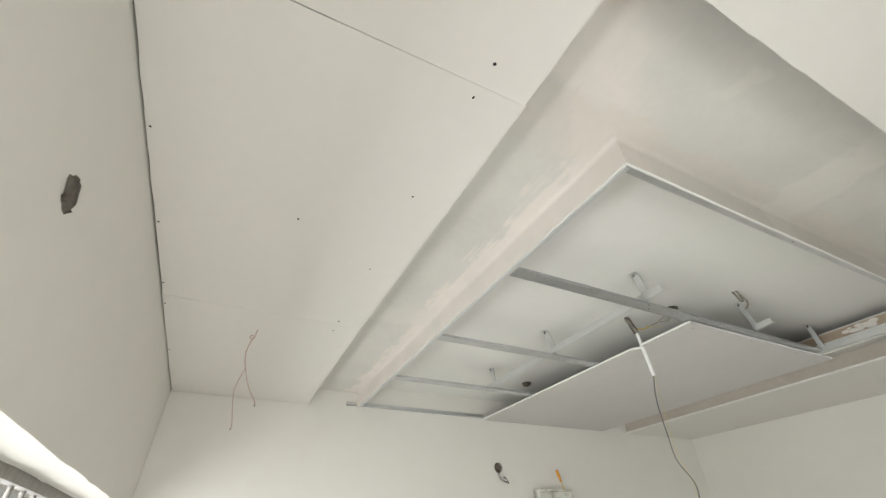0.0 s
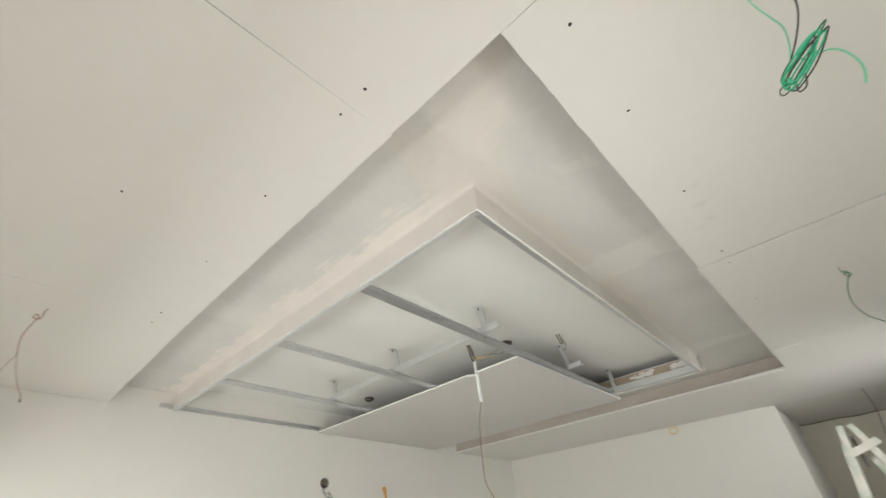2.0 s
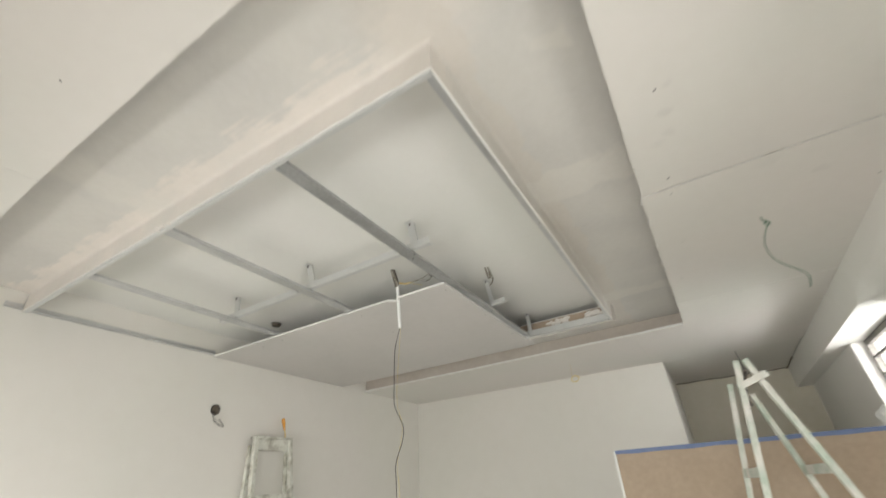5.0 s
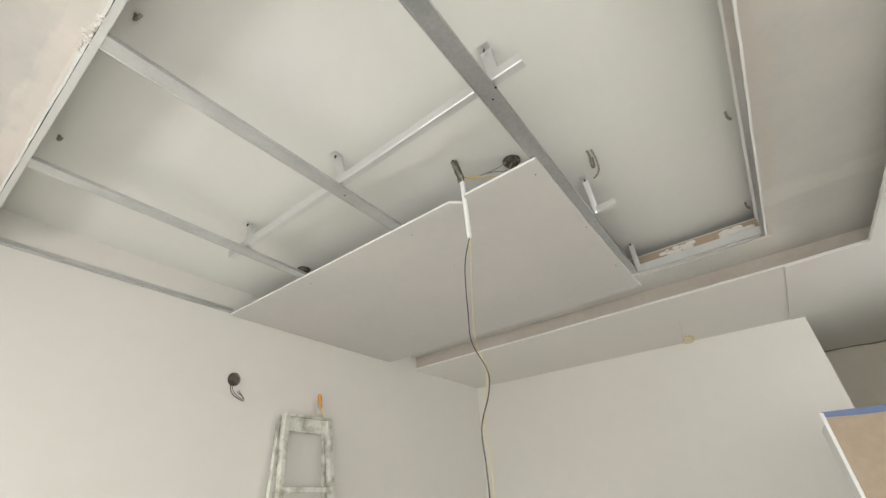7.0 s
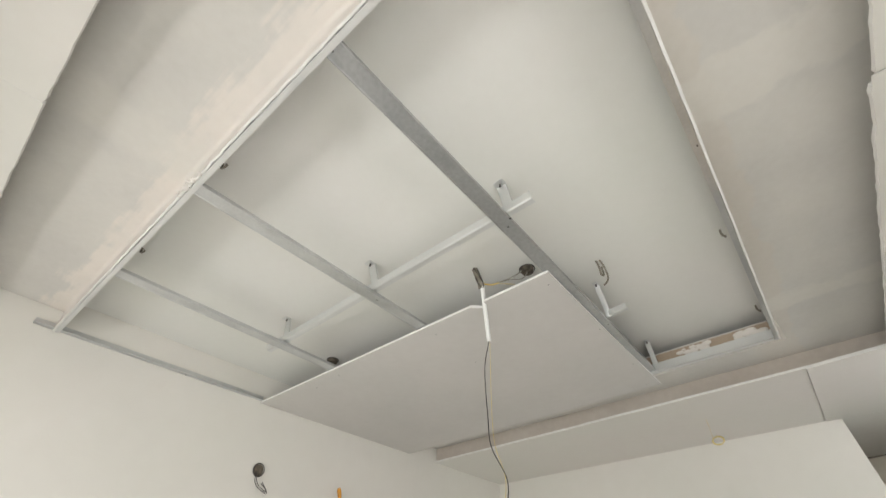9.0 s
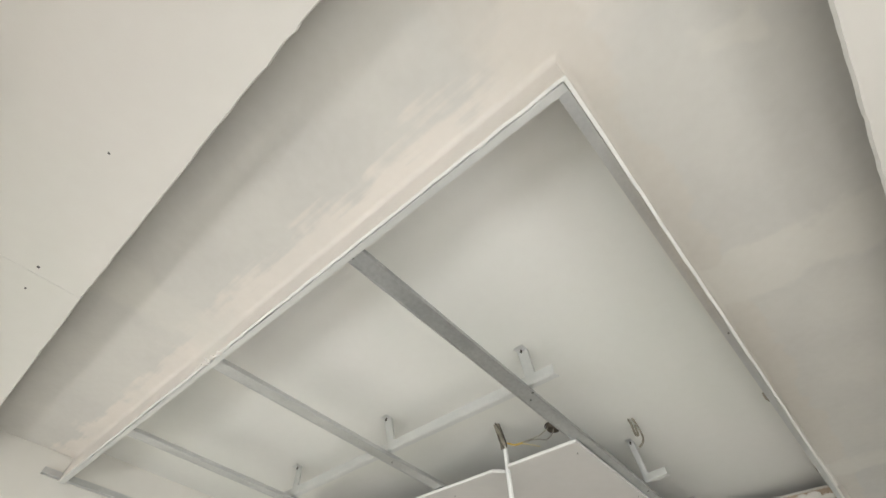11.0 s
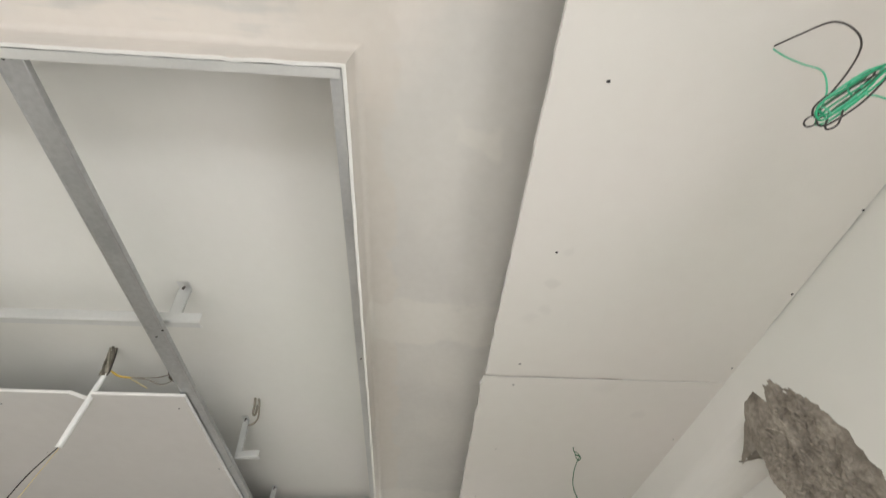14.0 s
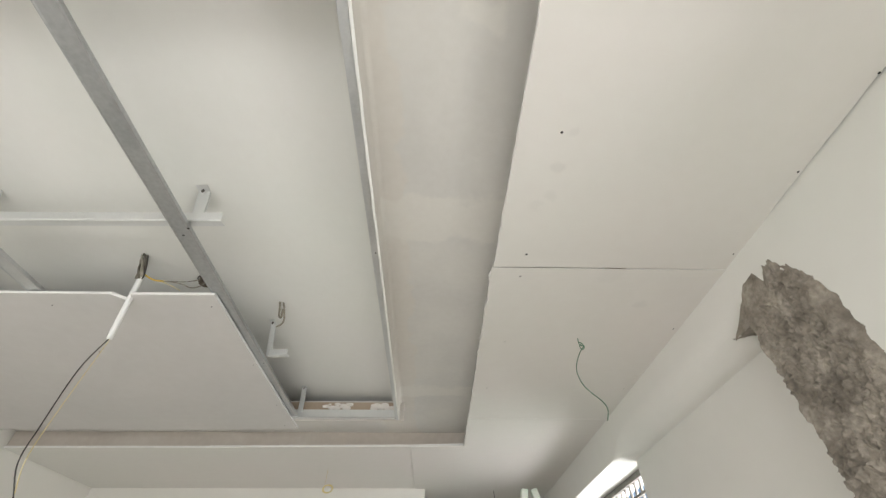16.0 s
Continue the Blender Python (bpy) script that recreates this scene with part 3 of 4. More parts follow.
def hanger(top, foot, arm=None, half=0.017):
    """A strip of folded steel nailed to the slab and screwed to the carrier below."""
    bm = bmesh.new()
    profile(bm, [(-half, 0.008), (-half, 0.0), (half, 0.0), (half, 0.008)], Vector(foot), Vector(top) - Vector((0, 0, 0.004)), up=(0, 1, 0))
    box(bm, top[0] - half, top[0] + half, top[1] - 0.024, top[1] + 0.004, TOP - 0.004, TOP - 0.002)
    h = part("hanger", bm, BRIGHT, frame_steel)
    part("nail", made(tube, [(top[0], top[1] - 0.006, TOP), (top[0], top[1] - 0.008, TOP - 0.014)], 0.0035), DARK, h)
    if arm:
        part("bracket", made(profile, [(0.010, 0.022), (0.009, 0.0), (-0.012, 0.0), (-0.013, 0.005)], Vector(foot) + Vector((0.004, 0.0, 0.002)), Vector(foot) + Vector(arm)), BRIGHT, h)


hanger((-0.780, 1.612, TOP), (-0.776, 1.640, 2.592))
hanger((-1.401, 1.616, TOP), (-1.392, 1.648, 2.592))
hanger((-1.996, 1.640, TOP), (-1.990, 1.650, 2.592))
hanger((-0.767, 2.318, TOP), (-0.772, 2.382, 2.580), (0.080, -0.004, 0.004), 0.011)
hanger((-0.771, 2.937, TOP), (-0.775, 2.965, 2.585), None, 0.012)
for x, y in ((-0.786, IY0 + 0.030), (-0.800, IY0 + 0.032), (-1.392, IY0 + 0.030), (-1.980, IY0 + 0.030), (IX - 0.026, 1.72), (IX - 0.045, IY1 - 0.02), (XW + 0.015, 1.50), (-0.80, 1.655), (-0.775, 1.628), (-1.40, 1.665), (-0.79, 2.40)):
    screw(x - frame_steel.location.x, y - frame_steel.location.y, LIP - 0.0045 - frame_steel.location.z, frame_steel, 0.9)

for x, y, dx, dy in ((-1.400, 0.985, 0.012, 0.004), (-2.000, 0.990, 0.010, 0.004), (-0.279, 2.30, 0.003, 0.010), (-0.277, 2.93, 0.003, 0.010)):
    part("clip", made(tube, [(x, y, TOP + 0.002), (x - 0.002, y + 0.002, 2.688), (x + dx * 1.5, y + dy * 1.5, 2.680), (x + dx * 2, y + dy * 2, 2.688)], 0.0042, 6), DUSTY, frame_steel, "bent brown clip", smooth=True)

hook = thing("rebar_hook", (-0.705, 2.20, TOP), "rusty bent steel hook hanging from the slab", "hook")
part("bend", made(tube, [(-0.703, 2.172, TOP + 0.003), (-0.702, 2.186, 2.690), (-0.710, 2.222, 2.672), (-0.704, 2.232, 2.674), (-0.697, 2.205, 2.694)], 0.0042), DUSTY, hook)
part("prong", made(tube, [(-0.690, 2.176, TOP + 0.003), (-0.686, 2.196, 2.684), (-0.692, 2.236, 2.664), (-0.704, 2.250, 2.650), (-0.722, 2.252, 2.640)], 0.0036), DUSTY, hook)

# the loose sheet that covers the far half of the frame
bm = bmesh.new()
sheet(bm, [Vector(p) for p in ((XW + 0.006, 1.926), (-1.150, 1.926), (-1.104, 1.972), (-1.088, 1.928), (-0.811, 1.926), (-0.814, 2.40), (-0.811, 3.115), (-1.5, 3.130), (XW + 0.006, 3.135))], H, LIP - 0.0005)
bmesh.ops.bevel(bm, geom=[e for e in bm.edges if abs(e.verts[0].co.z - e.verts[1].co.z) < 1e-5], offset=0.0015, segments=1, affect="EDGES")
bm.normal_update()
for f in bm.faces:
    f.material_index = int(abs(f.normal.z) < 0.5)
board = link("plasterboard_sheet", bm, GREYBOARD)
board.data.materials.append(CORE)
tagged(board, "loose grey-white plasterboard sheet screwed under the steel rails, with a notch", "plasterboard")
for x, y in ((-0.845, 1.99), (-0.83, 2.40), (-0.84, 2.80), (-1.38, 1.99), (-1.40, 2.30), (-2.0, 1.98), (-0.87, 3.06), (-2.2, 2.0)):
    screw(x, y, H - 0.0012, board, 0.7)

# ---- conduit, boxes and wires ----


def wire(name, runs, label, at, category="wire"):
    ob = thing(name, at, label, category, "wires hanging from the ceiling" if name == "hanging_wire" else "")
    for nm, pts, r, mat in runs:
        part(nm, made(tube, pts, r), mat, ob, smooth=True)
    return ob


conduit = thing("conduit", (-1.09, 1.93, TOP), "short white plastic conduit hanging through the notch with trailing wires", "conduit")
part("pipe", made(tube, [(-1.089, 1.928, 2.625), (-1.100, 1.952, 2.530), (-1.116, 1.986, 2.417)], 0.0085, 12), WHITE, conduit, smooth=True)
part("sleeve", made(tube, [(-1.100, 1.905, TOP + 0.004), (-1.096, 1.913, 2.672), (-1.090, 1.925, 2.615)], 0.0060), DUSTY, conduit, "grey dusty sleeve of bundled wires", smooth=True)
for k in range(4):
    part("strand", made(tube, [(-1.100 + 0.009 * math.cos(1.57 * k + 0.9 * j) - 0.004 * (j == 0) + 0.002 * j, 1.902 + 0.006 * j + 0.007 * math.sin(1.57 * k + 0.9 * j), TOP + 0.003 - 0.023 * j) for j in range(5)], 0.0036, 6), CEMENT if k % 2 else DUSTY, conduit, smooth=True)
for k in range(3):
    part("tie_wire", made(tube, [(-1.100 + 0.008 * k - 0.008, 1.903, TOP), (-1.108 + 0.010 * k, 1.908 + 0.004 * k, 2.676), (-1.092 + 0.006 * k, 1.925, 2.645 - 0.008 * k), (-1.088, 1.928, 2.612)], 0.0022, 6), BLACK if k else DUSTY, conduit, smooth=True)
part("black_wire", made(tube, [(-1.116, 1.986, 2.420), (-1.136, 1.973, 2.308), (-1.138, 1.972, 2.143), (-1.135, 1.974, 2.050), (-1.103, 1.994, 1.963), (-1.106, 1.992, 1.900), (-1.129, 1.978, 1.814), (-1.126, 1.980, 1.709), (-1.12, 1.98, 1.45)], 0.0017, 6), BLACK, conduit, smooth=True)
part("yellow_wire", made(tube, [(-1.114, 1.988, 2.420), (-1.120, 1.984, 2.30), (-1.127, 1.980, 2.14), (-1.124, 1.980, 2.05), (-1.106, 1.992, 1.968), (-1.112, 1.990, 1.900), (-1.124, 1.982, 1.814), (-1.116, 1.986, 1.709), (-1.11, 1.985, 1.45)], 0.0009, 6), STRAW, conduit, smooth=True)
part("link_wire", made(tube, [(-1.090, 1.925, 2.640), (-1.062, 1.950, 2.632), (-1.035, 1.965, 2.638)], 0.0030, 6), YELLOW, conduit, smooth=True)
part("link_wire", made(tube, [(-1.040, 1.962, 2.638), (-1.000, 1.982, 2.650), (-0.970, 1.995, 2.662), (-0.945, 2.020, 2.694)], 0.0019, 6), DUSTY, conduit, smooth=True)
part("link_wire", made(tube, [(-1.040, 1.962, 2.637), (-0.990, 1.986, 2.645), (-0.957, 2.003, 2.640), (-0.940, 2.020, 2.662), (-0.933, 2.032, 2.694)], 0.0019, 6), DUSTY, conduit, smooth=True)
part("link_wire", made(tube, [(-1.045, 1.960, 2.636), (-1.010, 1.974, 2.626), (-0.978, 1.986, 2.614)], 0.0013, 6), STRAW, conduit, smooth=True)


def round_box(name, at, axis, r, label):
    """A round electrical box let into the surface: a dark cup with a rim."""
    ob = thing(name, at, label, "junction box", "boxes in the slab" if name == "ceiling_box" else "")
    m = Matrix.Translation(at) @ Vector((0, 0, 1)).rotation_difference(Vector(axis)).to_matrix().to_4x4()
    bm = bmesh.new()
    bmesh.ops.create_cone(bm, cap_ends=True, segments=20, radius1=r, radius2=r * 0.8, depth=0.036 if axis[2] else 0.008, matrix=m)
    part("cup", bm, HOLE, ob)
    bm = bmesh.new()
    ring = [m @ Vector((r * 1.02 * math.cos(a), r * 1.02 * math.sin(a), 0.003)) for a in (2 * math.pi * k / 18 for k in range(19))]
    tube(bm, ring, 0.0022, 6)
    part("rim", bm, DARK, ob)
    return ob


round_box("ceiling_box", (-0.937, 2.035, TOP - 0.002), (0, 0, -1), 0.030, "round dark junction box in the slab")
round_box("ceiling_box", (-2.150, 2.030, TOP - 0.002), (0, 0, -1), 0.030, "round dark junction box in the slab")
wb = round_box("wall_box", (XW + 0.002, 2.022, 2.232), (1, 0, 0), 0.030, "open round wall box with a looped wire hanging out")
part("loop", made(tube, [(XW + 0.008, 2.010, 2.222), (XW + 0.02, 2.008, 2.180), (XW + 0.025, 2.030, 2.150), (XW + 0.02, 2.085, 2.133), (XW + 0.02, 2.080, 2.150), (XW + 0.02, 2.045, 2.172)], 0.0017, 6), BLACK, wb, smooth=True)
part("loop", made(tube, [(XW + 0.008, 2.016, 2.220), (XW + 0.02, 2.016, 2.184), (XW + 0.022, 2.038, 2.158), (XW + 0.02, 2.080, 2.140), (XW + 0.02, 2.074, 2.155), (XW + 0.02, 2.050, 2.180)], 0.0015, 6), BLACK, wb, smooth=True)

# green coil by the east wall
centre, along, across = Vector((0.449, 0.886, 2.374)), Vector((0.031, -0.034, 0.006)), Vector((0.0085, 0.0065, -0.0115))
turns = []
for k in range(7):
    off = Vector([rng.uniform(-0.005, 0.005) for _ in range(3)])
    la, lb = rng.uniform(0.80, 1.12), rng.uniform(0.20, 0.95)
    pts = [centre + off + along * la * math.cos(a) * (1 + 0.06 * math.sin(3 * a + k)) + across * lb * math.sin(a) * (1.0 - 0.45 * math.cos(a)) + Vector([rng.uniform(-0.0012, 0.0012) for _ in range(3)]) for a in (2 * math.pi * i / 12 + 0.4 * k for i in range(13))]
    turns.append(("turn", pts, 0.0013, (BLACK, GREEN, DEEP, MINT, BLACK, GREEN, MINT)[k]))
tip, butt = centre + along, centre - along
runs = [("lead", [(0.452, 0.868, H + 0.004), (0.463, 0.842, 2.522), (0.473, 0.820, 2.490), (0.480, 0.823, 2.458), (0.474, 0.838, 2.425), (0.456, 0.868, 2.402), (0.430, 0.905, 2.384)], 0.0013, BLACK),
        ("lead", [(0.454, 0.869, H + 0.004), (0.455, 0.874, 2.520), (0.458, 0.876, 2.480), (0.458, 0.876, 2.442), (0.446, 0.892, 2.405), (0.428, 0.908, 2.378)], 0.0012, MINT),
        ("tail", [centre + along * 0.3, (0.463, 0.884, 2.366), (0.476, 0.885, 2.364), (0.485, 0.886, 2.352), (0.489, 0.887, 2.332), (0.488, 0.887, 2.310), (0.482, 0.887, 2.290), (0.475, 0.887, 2.277)], 0.0012, MINT),
        ("end", [butt + along * (0.18 * math.cos(a) - 0.10) + across * 0.38 * math.sin(a) for a in (math.pi * i / 5 for i in range(11))], 0.0011, BLACK),
        ("end", [centre + across * 0.8 - along * 0.4, centre + across * 1.5 - along * 0.75, centre + across * 1.2 - along * 1.0, centre + across * 0.4 - along * 0.7], 0.0013, BLACK),
        ("end", [centre + across * 0.8, centre, centre - across * 0.9 + Vector((0.004, 0, -0.006)), centre - across * 0.8 + along * 0.3], 0.0013, GREEN)] + turns
for k in range(2):
    p = butt + along * (0.10 + 0.14 * k)
    runs.append(("binding", [p + 0.0065 * Vector((math.cos(a) * 0.7, math.cos(a) * 0.7, math.sin(a))) + along * 0.02 * a for a in (2 * math.pi * i / 10 for i in range(11))], 0.0012, MINT if k % 2 else GREEN))
wire("wire_coil", runs, "tangled coil of green and black wire hanging from the ceiling", (0.452, 0.868, H))
wire("hanging_wire", [("strand", [(0.463, 2.170, H + 0.003), (0.465, 2.175, 2.527), (0.480, 2.177, 2.517), (0.470, 2.181, 2.506), (0.449, 2.186, 2.470), (0.437, 2.192, 2.430), (0.438, 2.187, 2.392), (0.448, 2.182, 2.360), (0.470, 2.180, 2.332), (0.495, 2.179, 2.306), (0.507, 2.184, 2.281), (0.498, 2.190, 2.246)], 0.0015, DEEP),
                      ("knot", [(0.464, 2.172, 2.532), (0.474, 2.170, 2.524), (0.482, 2.176, 2.512), (0.474, 2.184, 2.508), (0.466, 2.180, 2.522), (0.474, 2.174, 2.518)], 0.0015, DEEP)],
     "dark green wire end hanging from the ceiling", (0.462, 2.168, H))
wire("hanging_wire", [("strand", [(0.388, 4.36, H), (0.395, 4.36, 2.48), (0.393, 4.36, 2.397), (0.356, 4.36, 2.22), (0.348, 4.36, 2.150)], 0.0024, BLACK),
                      ("knot", [(0.348, 4.36, 2.17), (0.362, 4.365, 2.155), (0.352, 4.35, 2.140), (0.335, 4.36, 2.155), (0.340, 4.36, 2.120)], 0.0028, BLACK)],
     "thin dark wire hanging from the alcove ceiling", (0.388, 4.36, H))
wire("hanging_wire", [("strand", [(-1.593, 0.212, H + 0.003), (-1.593, 0.206, 2.536), (-1.593, 0.207, 2.517), (-1.594, 0.199, 2.506), (-1.595, 0.187, 2.511), (-1.594, 0.192, 2.523), (-1.592, 0.200, 2.512), (-1.593, 0.193, 2.488), (-1.593, 0.187, 2.443), (-1.593, 0.193, 2.404), (-1.593, 0.200, 2.383)], 0.0014, RED),
                      ("strand", [(-1.593, 0.200, 2.383), (-1.593, 0.188, 2.339), (-1.593, 0.180, 2.293), (-1.593, 0.185, 2.254), (-1.593, 0.193, 2.216), (-1.593, 0.200, 2.183), (-1.593, 0.203, 2.160)], 0.0009, RED),
                      ("strand", [(-1.593, 0.200, 2.383), (-1.593, 0.218, 2.331), (-1.593, 0.240, 2.289), (-1.593, 0.259, 2.263), (-1.593, 0.264, 2.247)], 0.0010, RED),
                      ("end", [(-1.593, 0.264, 2.249), (-1.593, 0.265, 2.240)], 0.0020, BLACK),
                      ("end", [(-1.593, 0.203, 2.162), (-1.593, 0.199, 2.152), (-1.593, 0.206, 2.156)], 0.0014, DUSTY)],
     "thin reddish twisted wire hanging from the ceiling", (-1.6, 0.208, H))
cable = thing("cable", (0.4, YF - 0.02, H), "grey cable tacked along the edge of the alcove ceiling", "cable")
part("run", made(tube, [(XA + 0.004 + (XE - XA - 0.03) * k / 9, YF - 0.016 - 0.004 * (k % 2), H - 0.008 - 0.004 * math.sin(k * 1.9)) for k in range(10)], 0.0052, 8), DUSTY, cable, smooth=True)
part("run", made(tube, [(XE - 0.026, YF - 0.018, H - 0.010), (XE - 0.014, YF - 0.06, H - 0.016), (XE - 0.012, YF - 0.25, H - 0.010), (XE - 0.013, YF - 0.48, H - 0.007)], 0.0052, 8), DUSTY, cable, smooth=True)
ring = [(-0.756 + 0.030 * math.cos(a), 3.812 + 0.010 * math.sin(a), 2.428 + 0.024 * math.sin(a)) for a in (2 * math.pi * k / 14 for k in range(15))]
ring2 = [(x + 0.003, y + 0.006, z + 0.004) for x, y, z in ring]
wire("wire_ring", [("loop", ring, 0.0034, STRAW), ("loop", ring2, 0.0030, STRAW), ("lead", [(-0.770, 3.80, H + 0.003), (-0.772, 3.804, 2.50), (-0.776, 3.81, 2.445)], 0.0006, YELLOW)],
     "small ring of yellow wire hanging from the ceiling", (-0.77, 3.8, H))

# ---- mortar chase down the east wall, and the chipped hole in the south wall ----


def smear(u, v):
    """How rough the crust is: trowelled smooth at its head and along its north edge."""
    edge = 0.12 - 0.10 * min(1.0, max(0.0, (u - 0.38) / 0.2)) + 0.02 * noise.noise(Vector((u * 9, v * 20, 3.0)))
    side = 0.86 - u + 2 * max(0.0, v - 0.30) + 0.10 * noise.noise(Vector((u * 6, v * 30, 7.0)))
    return min(1.0, max(0.10, (v - edge) * 22)) * min(1.0, max(0.14, side * 9))


def rough_patch(name, columns, rows, place, amp, mat, label, category, depth, open_left=False, open_top=False, open_low=False, long=False):
    """A rough crust of mortar: a net laid by place(u, v) -> (point, outward), heaped up away from its edge."""
    bm = bmesh.new()
    grid = []
    for j in range(rows + 1):
        line = []
        for i in range(columns + 1):
            u, v = i / columns, j / rows
            p, out = place(u, v)
            rim = min(1.0, 6 * (1 if open_left else u), 6 * (1 - u), 14 * (1 if open_top else v), 14 * (1 if open_low else 1 - v))
            q = Vector(p) + 0.006 * noise.noise_vector(Vector(p) * 40)
            grit = max(0.0, 0.42 - noise.voronoi(q * 66)[0][0]) * 2.3 + max(0.0, 0.40 - noise.voronoi(q * 140)[0][0]) * 1.4
            pits = max(0.0, noise.noise(q * 44) - 0.10) * 3.4
            lump = (grit * (0.7 + 0.9 * noise.noise(q * 15)) - pits + noise.fractal(q * 26, 0.7, 2.0, 4) * 1.0) * amp * (smear(u, v) if long else 0.6)
            line.append(bm.verts.new(Vector(p) + Vector(out) * (max(depth * rim ** 0.5 + lump * rim, 0.0025 * rim) - 0.004 * (1 - rim))))
        grid.append(line)
    for j in range(rows):
        for i in range(columns):
            bm.faces.new((grid[j][i], grid[j][i + 1], grid[j + 1][i + 1], grid[j + 1][i]))
    return tagged(link(name, bm, mat), label, category, kind="structure")


def jag(v, seed, amp):
    return amp * noise.fractal(Vector((seed, v * 9.0, 0)), 0.8, 2.0, 4)


CROWN = [(0.0, 2.432), (0.17, 2.478), (0.38, 2.484), (0.45, 2.438), (0.52, 2.470), (0.64, 2.472), (0.80, 2.410), (0.92, 2.345), (1.0, 2.24)]


def crown(u):
    for (a, za), (b, zb) in zip(CROWN, CROWN[1:]):
        if u <= b:
            return za + (zb - za) * (u - a) / (b - a)
    return CROWN[-1][1]


def chase_face(u, v):
    """The mortar strip on the edge of the pier, its ragged head smeared up over the beam."""
    z0 = crown(u) + 0.004 * noise.noise(Vector((u * 22, 1.0, 4.0))) + (0.016 * noise.noise(Vector((u * 38, 3.0, 1.0))) if u > 0.5 else 0)
    z = z0 - (0.60 * v / 0.8 if v < 0.8 else 0.60 + (z0 - 0.70) * (v - 0.8) / 0.2)
    left, right = PY + 0.007 + jag(z * 3, 3.1, 0.006), 1.532 + jag(z * 3, 8.3, 0.010)
    return (XE, left + (right - left) * u, z), (-1, 0, 0)


def chase_under(u, v):
    """A tongue of mortar on the underside of the beam, in the corner by the pier."""
    return (XE - 0.004 + (XR - XE) * v, PY - 0.006 + 0.102 * u * (1 - 0.6 * v), WZ1 + 0.003), (0, 0, -1)


def chase_tongue(u, v):
    return (XE, PY - 0.03 + 0.124 * u, WZ1 - 0.002 + (0.068 * min(1.0, 1.25 * (1 - u)) ** 1.3 + 0.005) * (1 - v)), (-1, 0, 0)


rough_patch("mortar_chase", 110, 360, chase_face, 0.0100, MORTAR, "rough grey cement mortar down the edge of the plastered pier", "mortar", 0.008, True, long=True)
rough_patch("mortar_tongue", 20, 14, chase_tongue, 0.003, MORTAR, "ragged smear of grey mortar on the beam", "mortar", 0.004, True, False, True)
rough_patch("mortar_soffit", 20, 20, chase_under, 0.004, MORTAR, "grey mortar carried under the beam", "mortar", 0.006, True, True)


def chip(u, v):
    a, r = 2 * math.pi * u, v
    w = 1 + 0.30 * noise.noise(Vector((math.cos(a) * 1.5, math.sin(a) * 1.5, 2.0))) + 0.10 * noise.noise(Vector((math.cos(a) * 5, math.sin(a) * 5, 6.0)))
    return (-0.522 + 0.028 * r * w * math.cos(a) + 0.010 * r * math.sin(a), YS, 2.264 + 0.029 * r * w * math.sin(a)), (0, 1, 0)


bm = bmesh.new()
rings = [[bm.verts.new(Vector(chip(i / 28, j / 6)[0]) + Vector((0, 0.0016 + (0.004 + 0.007 * noise.noise(Vector((math.cos(i * 0.2244) * j * 0.6, math.sin(i * 0.2244) * j * 0.6, 0))) if j < 6 else -0.003), 0))) for i in range(28)] for j in range(1, 7)]
hub = bm.verts.new(Vector(chip(0, 0)[0]) + Vector((0, 0.002, 0)))
for i in range(28):
    bm.faces.new((hub, rings[0][i], rings[0][(i + 1) % 28]))
    for a, b in zip(rings, rings[1:]):
        bm.faces.new((a[i], b[i], b[(i + 1) % 28], a[(i + 1) % 28]))
tagged(link("mortar_patch", bm, CEMENT, True), "small chipped grey mortar patch in the plaster wall", "mortar", kind="structure")

# a solid lens, its dark colour standing for the shade in an open pipe
bm = bmesh.new()
bmesh.ops.create_icosphere(bm, subdivisions=2, radius=1.0)
for v in bm.verts:
    v.co = Vector((-0.509, YS + 0.003, 2.247)) + Vector((v.co.x * 0.008, v.co.y * 0.003, v.co.z * 0.007)) * (1 + 0.3 * noise.noise(v.co * 2))
tagged(link("pipe_mouth_shade", bm, HOLE), "solid dark lens painted as the shade in a pipe mouth in the mortar", "pipe", kind="structure")

# ---- ladders, screwdriver and cupboard ----


lad = thing("step_ladder", (0.30, 2.45, 0), "wooden folding ladder splashed with white and green paint", "ladder")
pairs = []
for foot0, top0, foot1, top1 in (((-0.104, 2.22, 0), (0.206, 2.27, 2.060), (-0.200, 2.68, 0), (0.179, 2.63, 2.040)), ((0.856, 2.22, 0), (0.233, 2.27, 2.060), (0.715, 2.68, 0), (0.241, 2.63, 1.990))):
    for foot, top in ((foot0, top0), (foot1, top1)):
        part("rail", made(beam, foot, top, 0.020, 0.032, (0, 1, 0), bevel=0.002), SPLASH_B, lad)
    pairs.append([Vector(p) for p in (foot0, top0, foot1, top1)])
    for i in range(6):
        z = 1.705 - 0.29 * i
        p, q = Vector(foot0).lerp(Vector(top0), z / top0[2]), Vector(foot1).lerp(Vector(top1), z / top1[2])
        part("rung", made(beam, p, q, 0.018, 0.030, (0, 0, 1), bevel=0.002), SPLASH_B, lad)
p, q = pairs[0][1].lerp(pairs[0][0], 0.045), pairs[1][1].lerp(pairs[1][0], 0.030)
part("hinge_strap", made(beam, p + Vector((-0.012, -0.020, 0)), q + Vector((0.030, -0.020, 0.004)), 0.006, 0.022, (0, 0, 1)), SPLASH_B, lad)
part("pin", made(tube, [(0.220, 2.245, 2.020), (0.212, 2.66, 1.965)], 0.005), DARK, lad)

lad2 = thing("step_ladder", (-2.45, 2.46, 0), "old wooden ladder crusted with plaster, folded against the wall", "ladder")
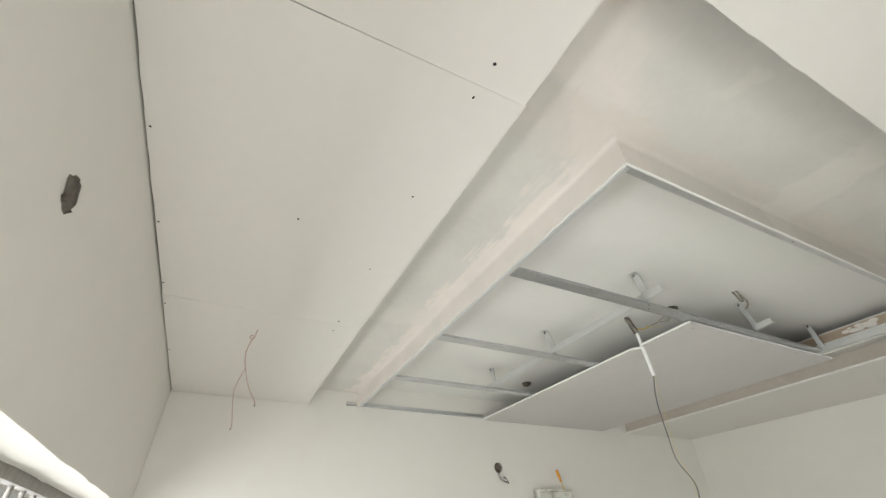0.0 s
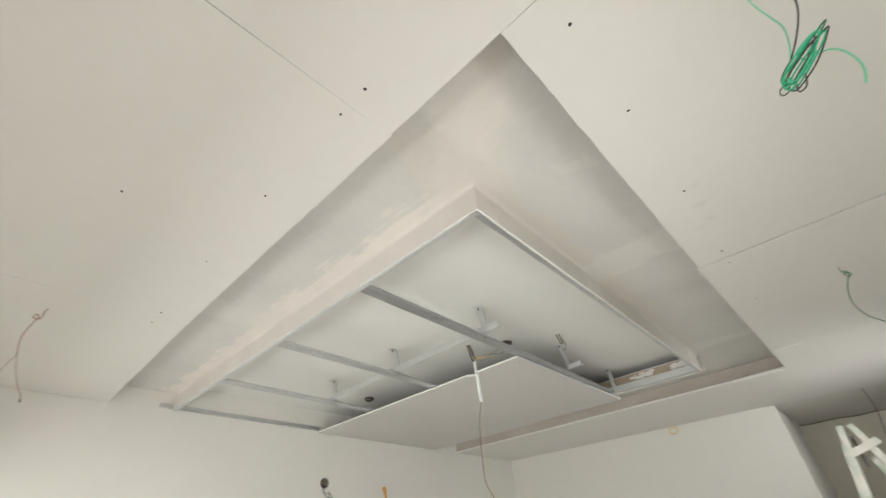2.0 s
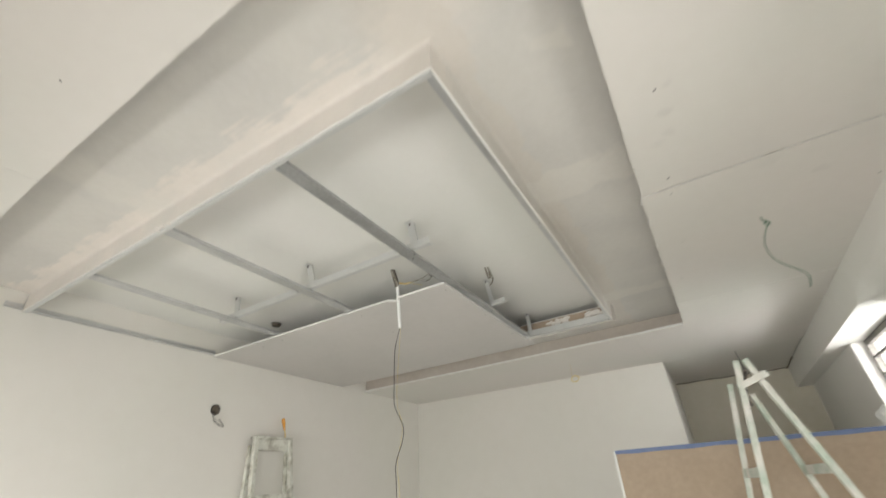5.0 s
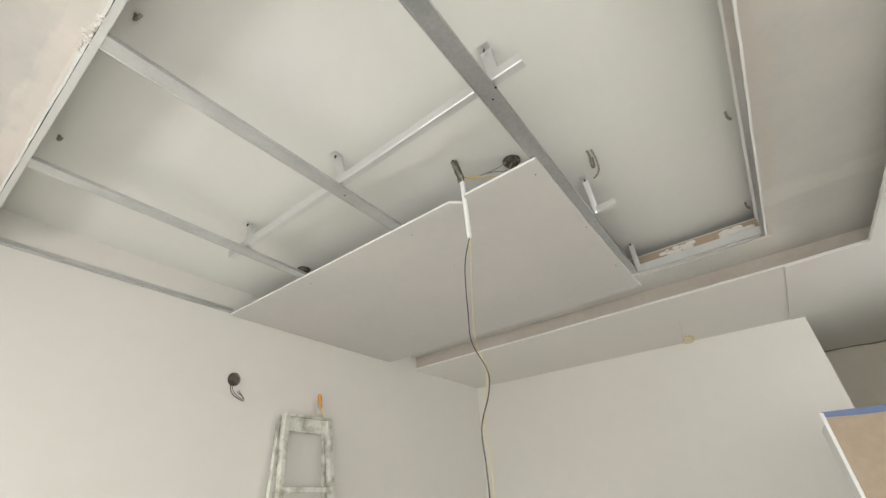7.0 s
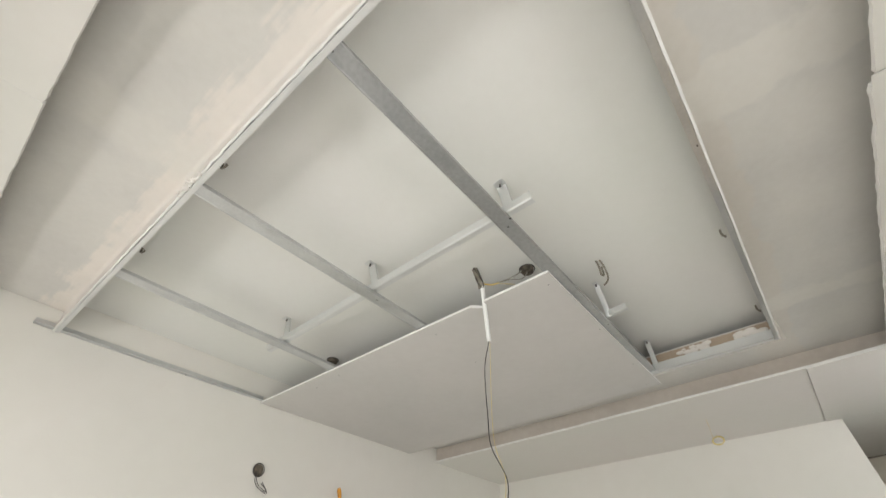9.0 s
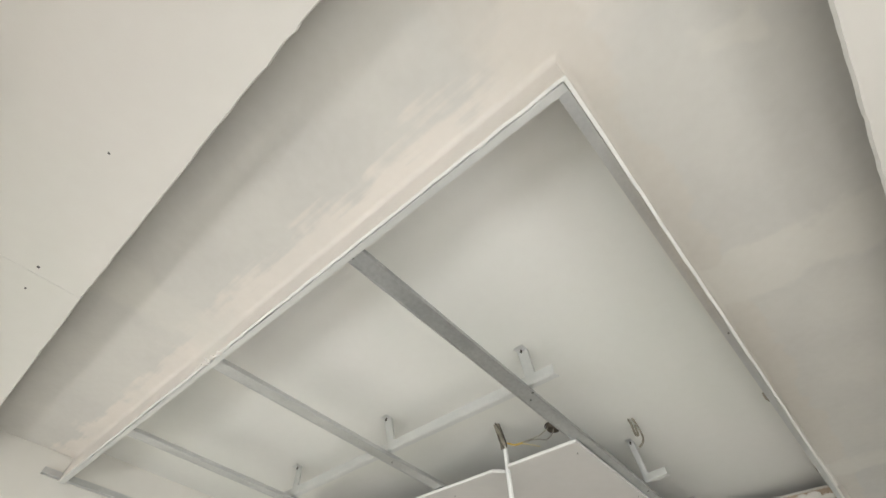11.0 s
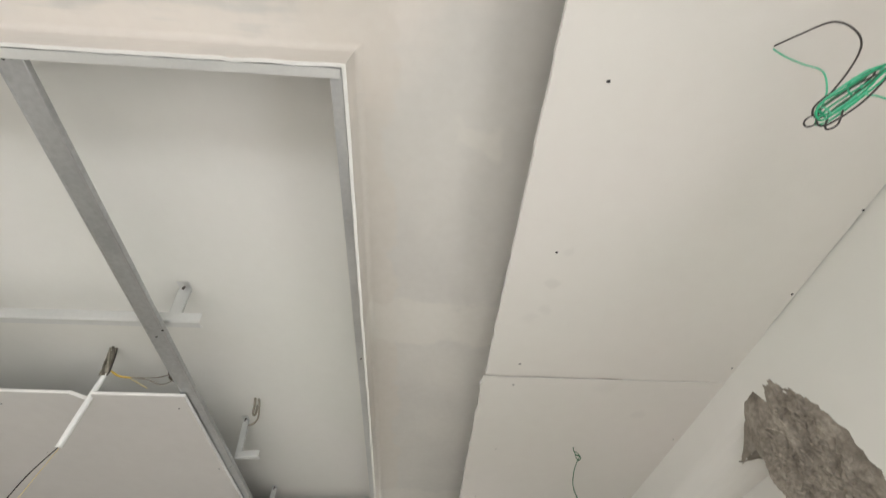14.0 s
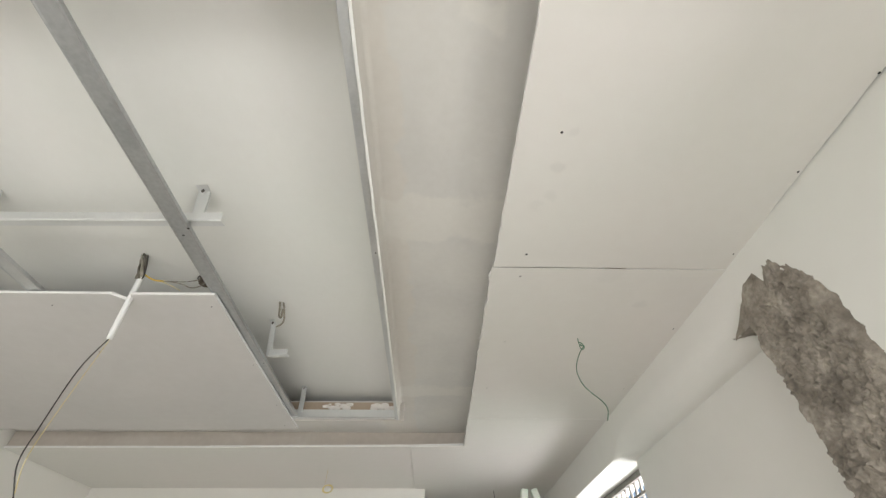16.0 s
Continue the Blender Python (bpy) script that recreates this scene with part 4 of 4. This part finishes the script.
for y, foot in ((2.315, 2.235), (2.590, 2.700)):
    part("rail", made(beam, (-2.20, foot, 0), (-2.555, y, 2.090), 0.028, 0.032, (1, 0, 0), bevel=0.003), SPLASH, lad2)
for y, foot in ((2.306, 2.228), (2.600, 2.708)):
    part("rail", made(beam, (-2.42, foot, 0), (-2.585, y, 2.040), 0.024, 0.026, (1, 0, 0), bevel=0.003), SPLASH, lad2)
part("top_step", made(box, -2.600, -2.528, 2.308, 2.598, 2.082, 2.095, bevel=0.0015), SPLASH, lad2)
part("top_rail", made(box, -2.562, -2.545, 2.325, 2.580, 2.010, 2.081, bevel=0.0015), SPLASH, lad2)
for i in range(1, 7):
    z = 2.03 - i * 0.29
    f = z / 2.09
    part("rung", made(box, -2.20 - 0.355 * f - 0.02, -2.20 - 0.355 * f + 0.02, 2.315 - 0.08 * (1 - f), 2.590 + 0.11 * (1 - f), z - 0.012, z + 0.012, bevel=0.002), SPLASH, lad2)

driver = thing("screwdriver", (-2.56, 2.56, 2.095), "screwdriver with an amber handle standing on the ladder", "screwdriver")
bm = bmesh.new()
hm = Matrix.Translation((-2.566, 2.545, 2.150)) @ Vector((0, 0, 1)).rotation_difference(Vector((-0.004, -0.021, 0.076))).to_matrix().to_4x4()
lathe = [(0.004, 0.0), (0.0095, 0.004), (0.0075, 0.014), (0.0085, 0.024), (0.0115, 0.040), (0.0120, 0.064), (0.0100, 0.076), (0.0050, 0.080)]
rings = [[bm.verts.new(hm @ Vector((r * (1 - 0.07 * (k % 2)) * math.cos(math.pi * k / 6), r * (1 - 0.07 * (k % 2)) * math.sin(math.pi * k / 6), h))) for k in range(12)] for r, h in lathe]
for p, q in zip(rings, rings[1:]):
    for k in range(12):
        bm.faces.new((p[k], p[(k + 1) % 12], q[(k + 1) % 12], q[k]))
bm.faces.new(rings[0][::-1])
bm.faces.new(rings[-1])
part("handle", bm, ORANGE, driver, smooth=True)
part("shank", made(tube, [(-2.566, 2.545, 2.160), (-2.562, 2.560, 2.096)], 0.0035), YELLOW, driver)

cup = thing("cupboard", (0.20, 3.0, 0), "tall cupboard covered in brown paper with blue tape along the top", "cupboard")
CX0, CX1, CY0, CZ = -0.392, 0.775, 2.75, 1.835
part("body", made(box, CX0 + 0.012, CX1 - 0.006, CY0 + 0.018, CY0 + 0.50, 0.0, CZ - 0.012), WHITE, cup, "white board carcass")
part("front_panel", made(box, CX0 + 0.010, CX1, CY0, CY0 + 0.016, 0.04, CZ - 0.004), PAPER, cup, "brown paper covered front")
part("edge_strip", made(box, CX0, CX0 + 0.009, CY0 - 0.003, CY0 + 0.018, 0.04, CZ - 0.002), WHITE, cup, "white edge strip")
bm = bmesh.new()
N = 40
for i in range(N):
    xa, xb = CX0 + 0.004 + (CX1 - CX0) * i / N, CX0 + 0.004 + (CX1 - CX0) * (i + 1) / N
    za, zb = (CZ - 0.017 + 0.004 * noise.noise(Vector((x * 9, 0, 0))) for x in (xa, xb))
    v = [bm.verts.new(p) for p in ((xa, CY0 - 0.002, za), (xb, CY0 - 0.002, zb), (xb, CY0 - 0.002, CZ), (xa, CY0 - 0.002, CZ), (xb, CY0 + 0.03, CZ + 0.001), (xa, CY0 + 0.03, CZ + 0.001))]
    bm.faces.new(v[:4])
    bm.faces.new((v[3], v[2], v[4], v[5]))
bmesh.ops.remove_doubles(bm, verts=bm.verts, dist=1e-5)
part("tape", bm, TAPE, cup, "strip of blue masking tape")

# crumpled white bag on top of the cupboard
bm = bmesh.new()
bmesh.ops.create_icosphere(bm, subdivisions=4, radius=1.0)
for v in bm.verts:
    k = 1 + 0.16 * noise.fractal(v.co * 2.2, 0.9, 2.0, 4)
    v.co = Vector((0.715 + v.co.x * 0.042 * k, 3.0 + v.co.y * 0.05 * k, max(CZ - 0.011, CZ + 0.034 + v.co.z * 0.058 * k)))
tagged(link("plastic_bag", bm, WHITE), "crumpled white plastic bag lying on the cupboard", "bag")
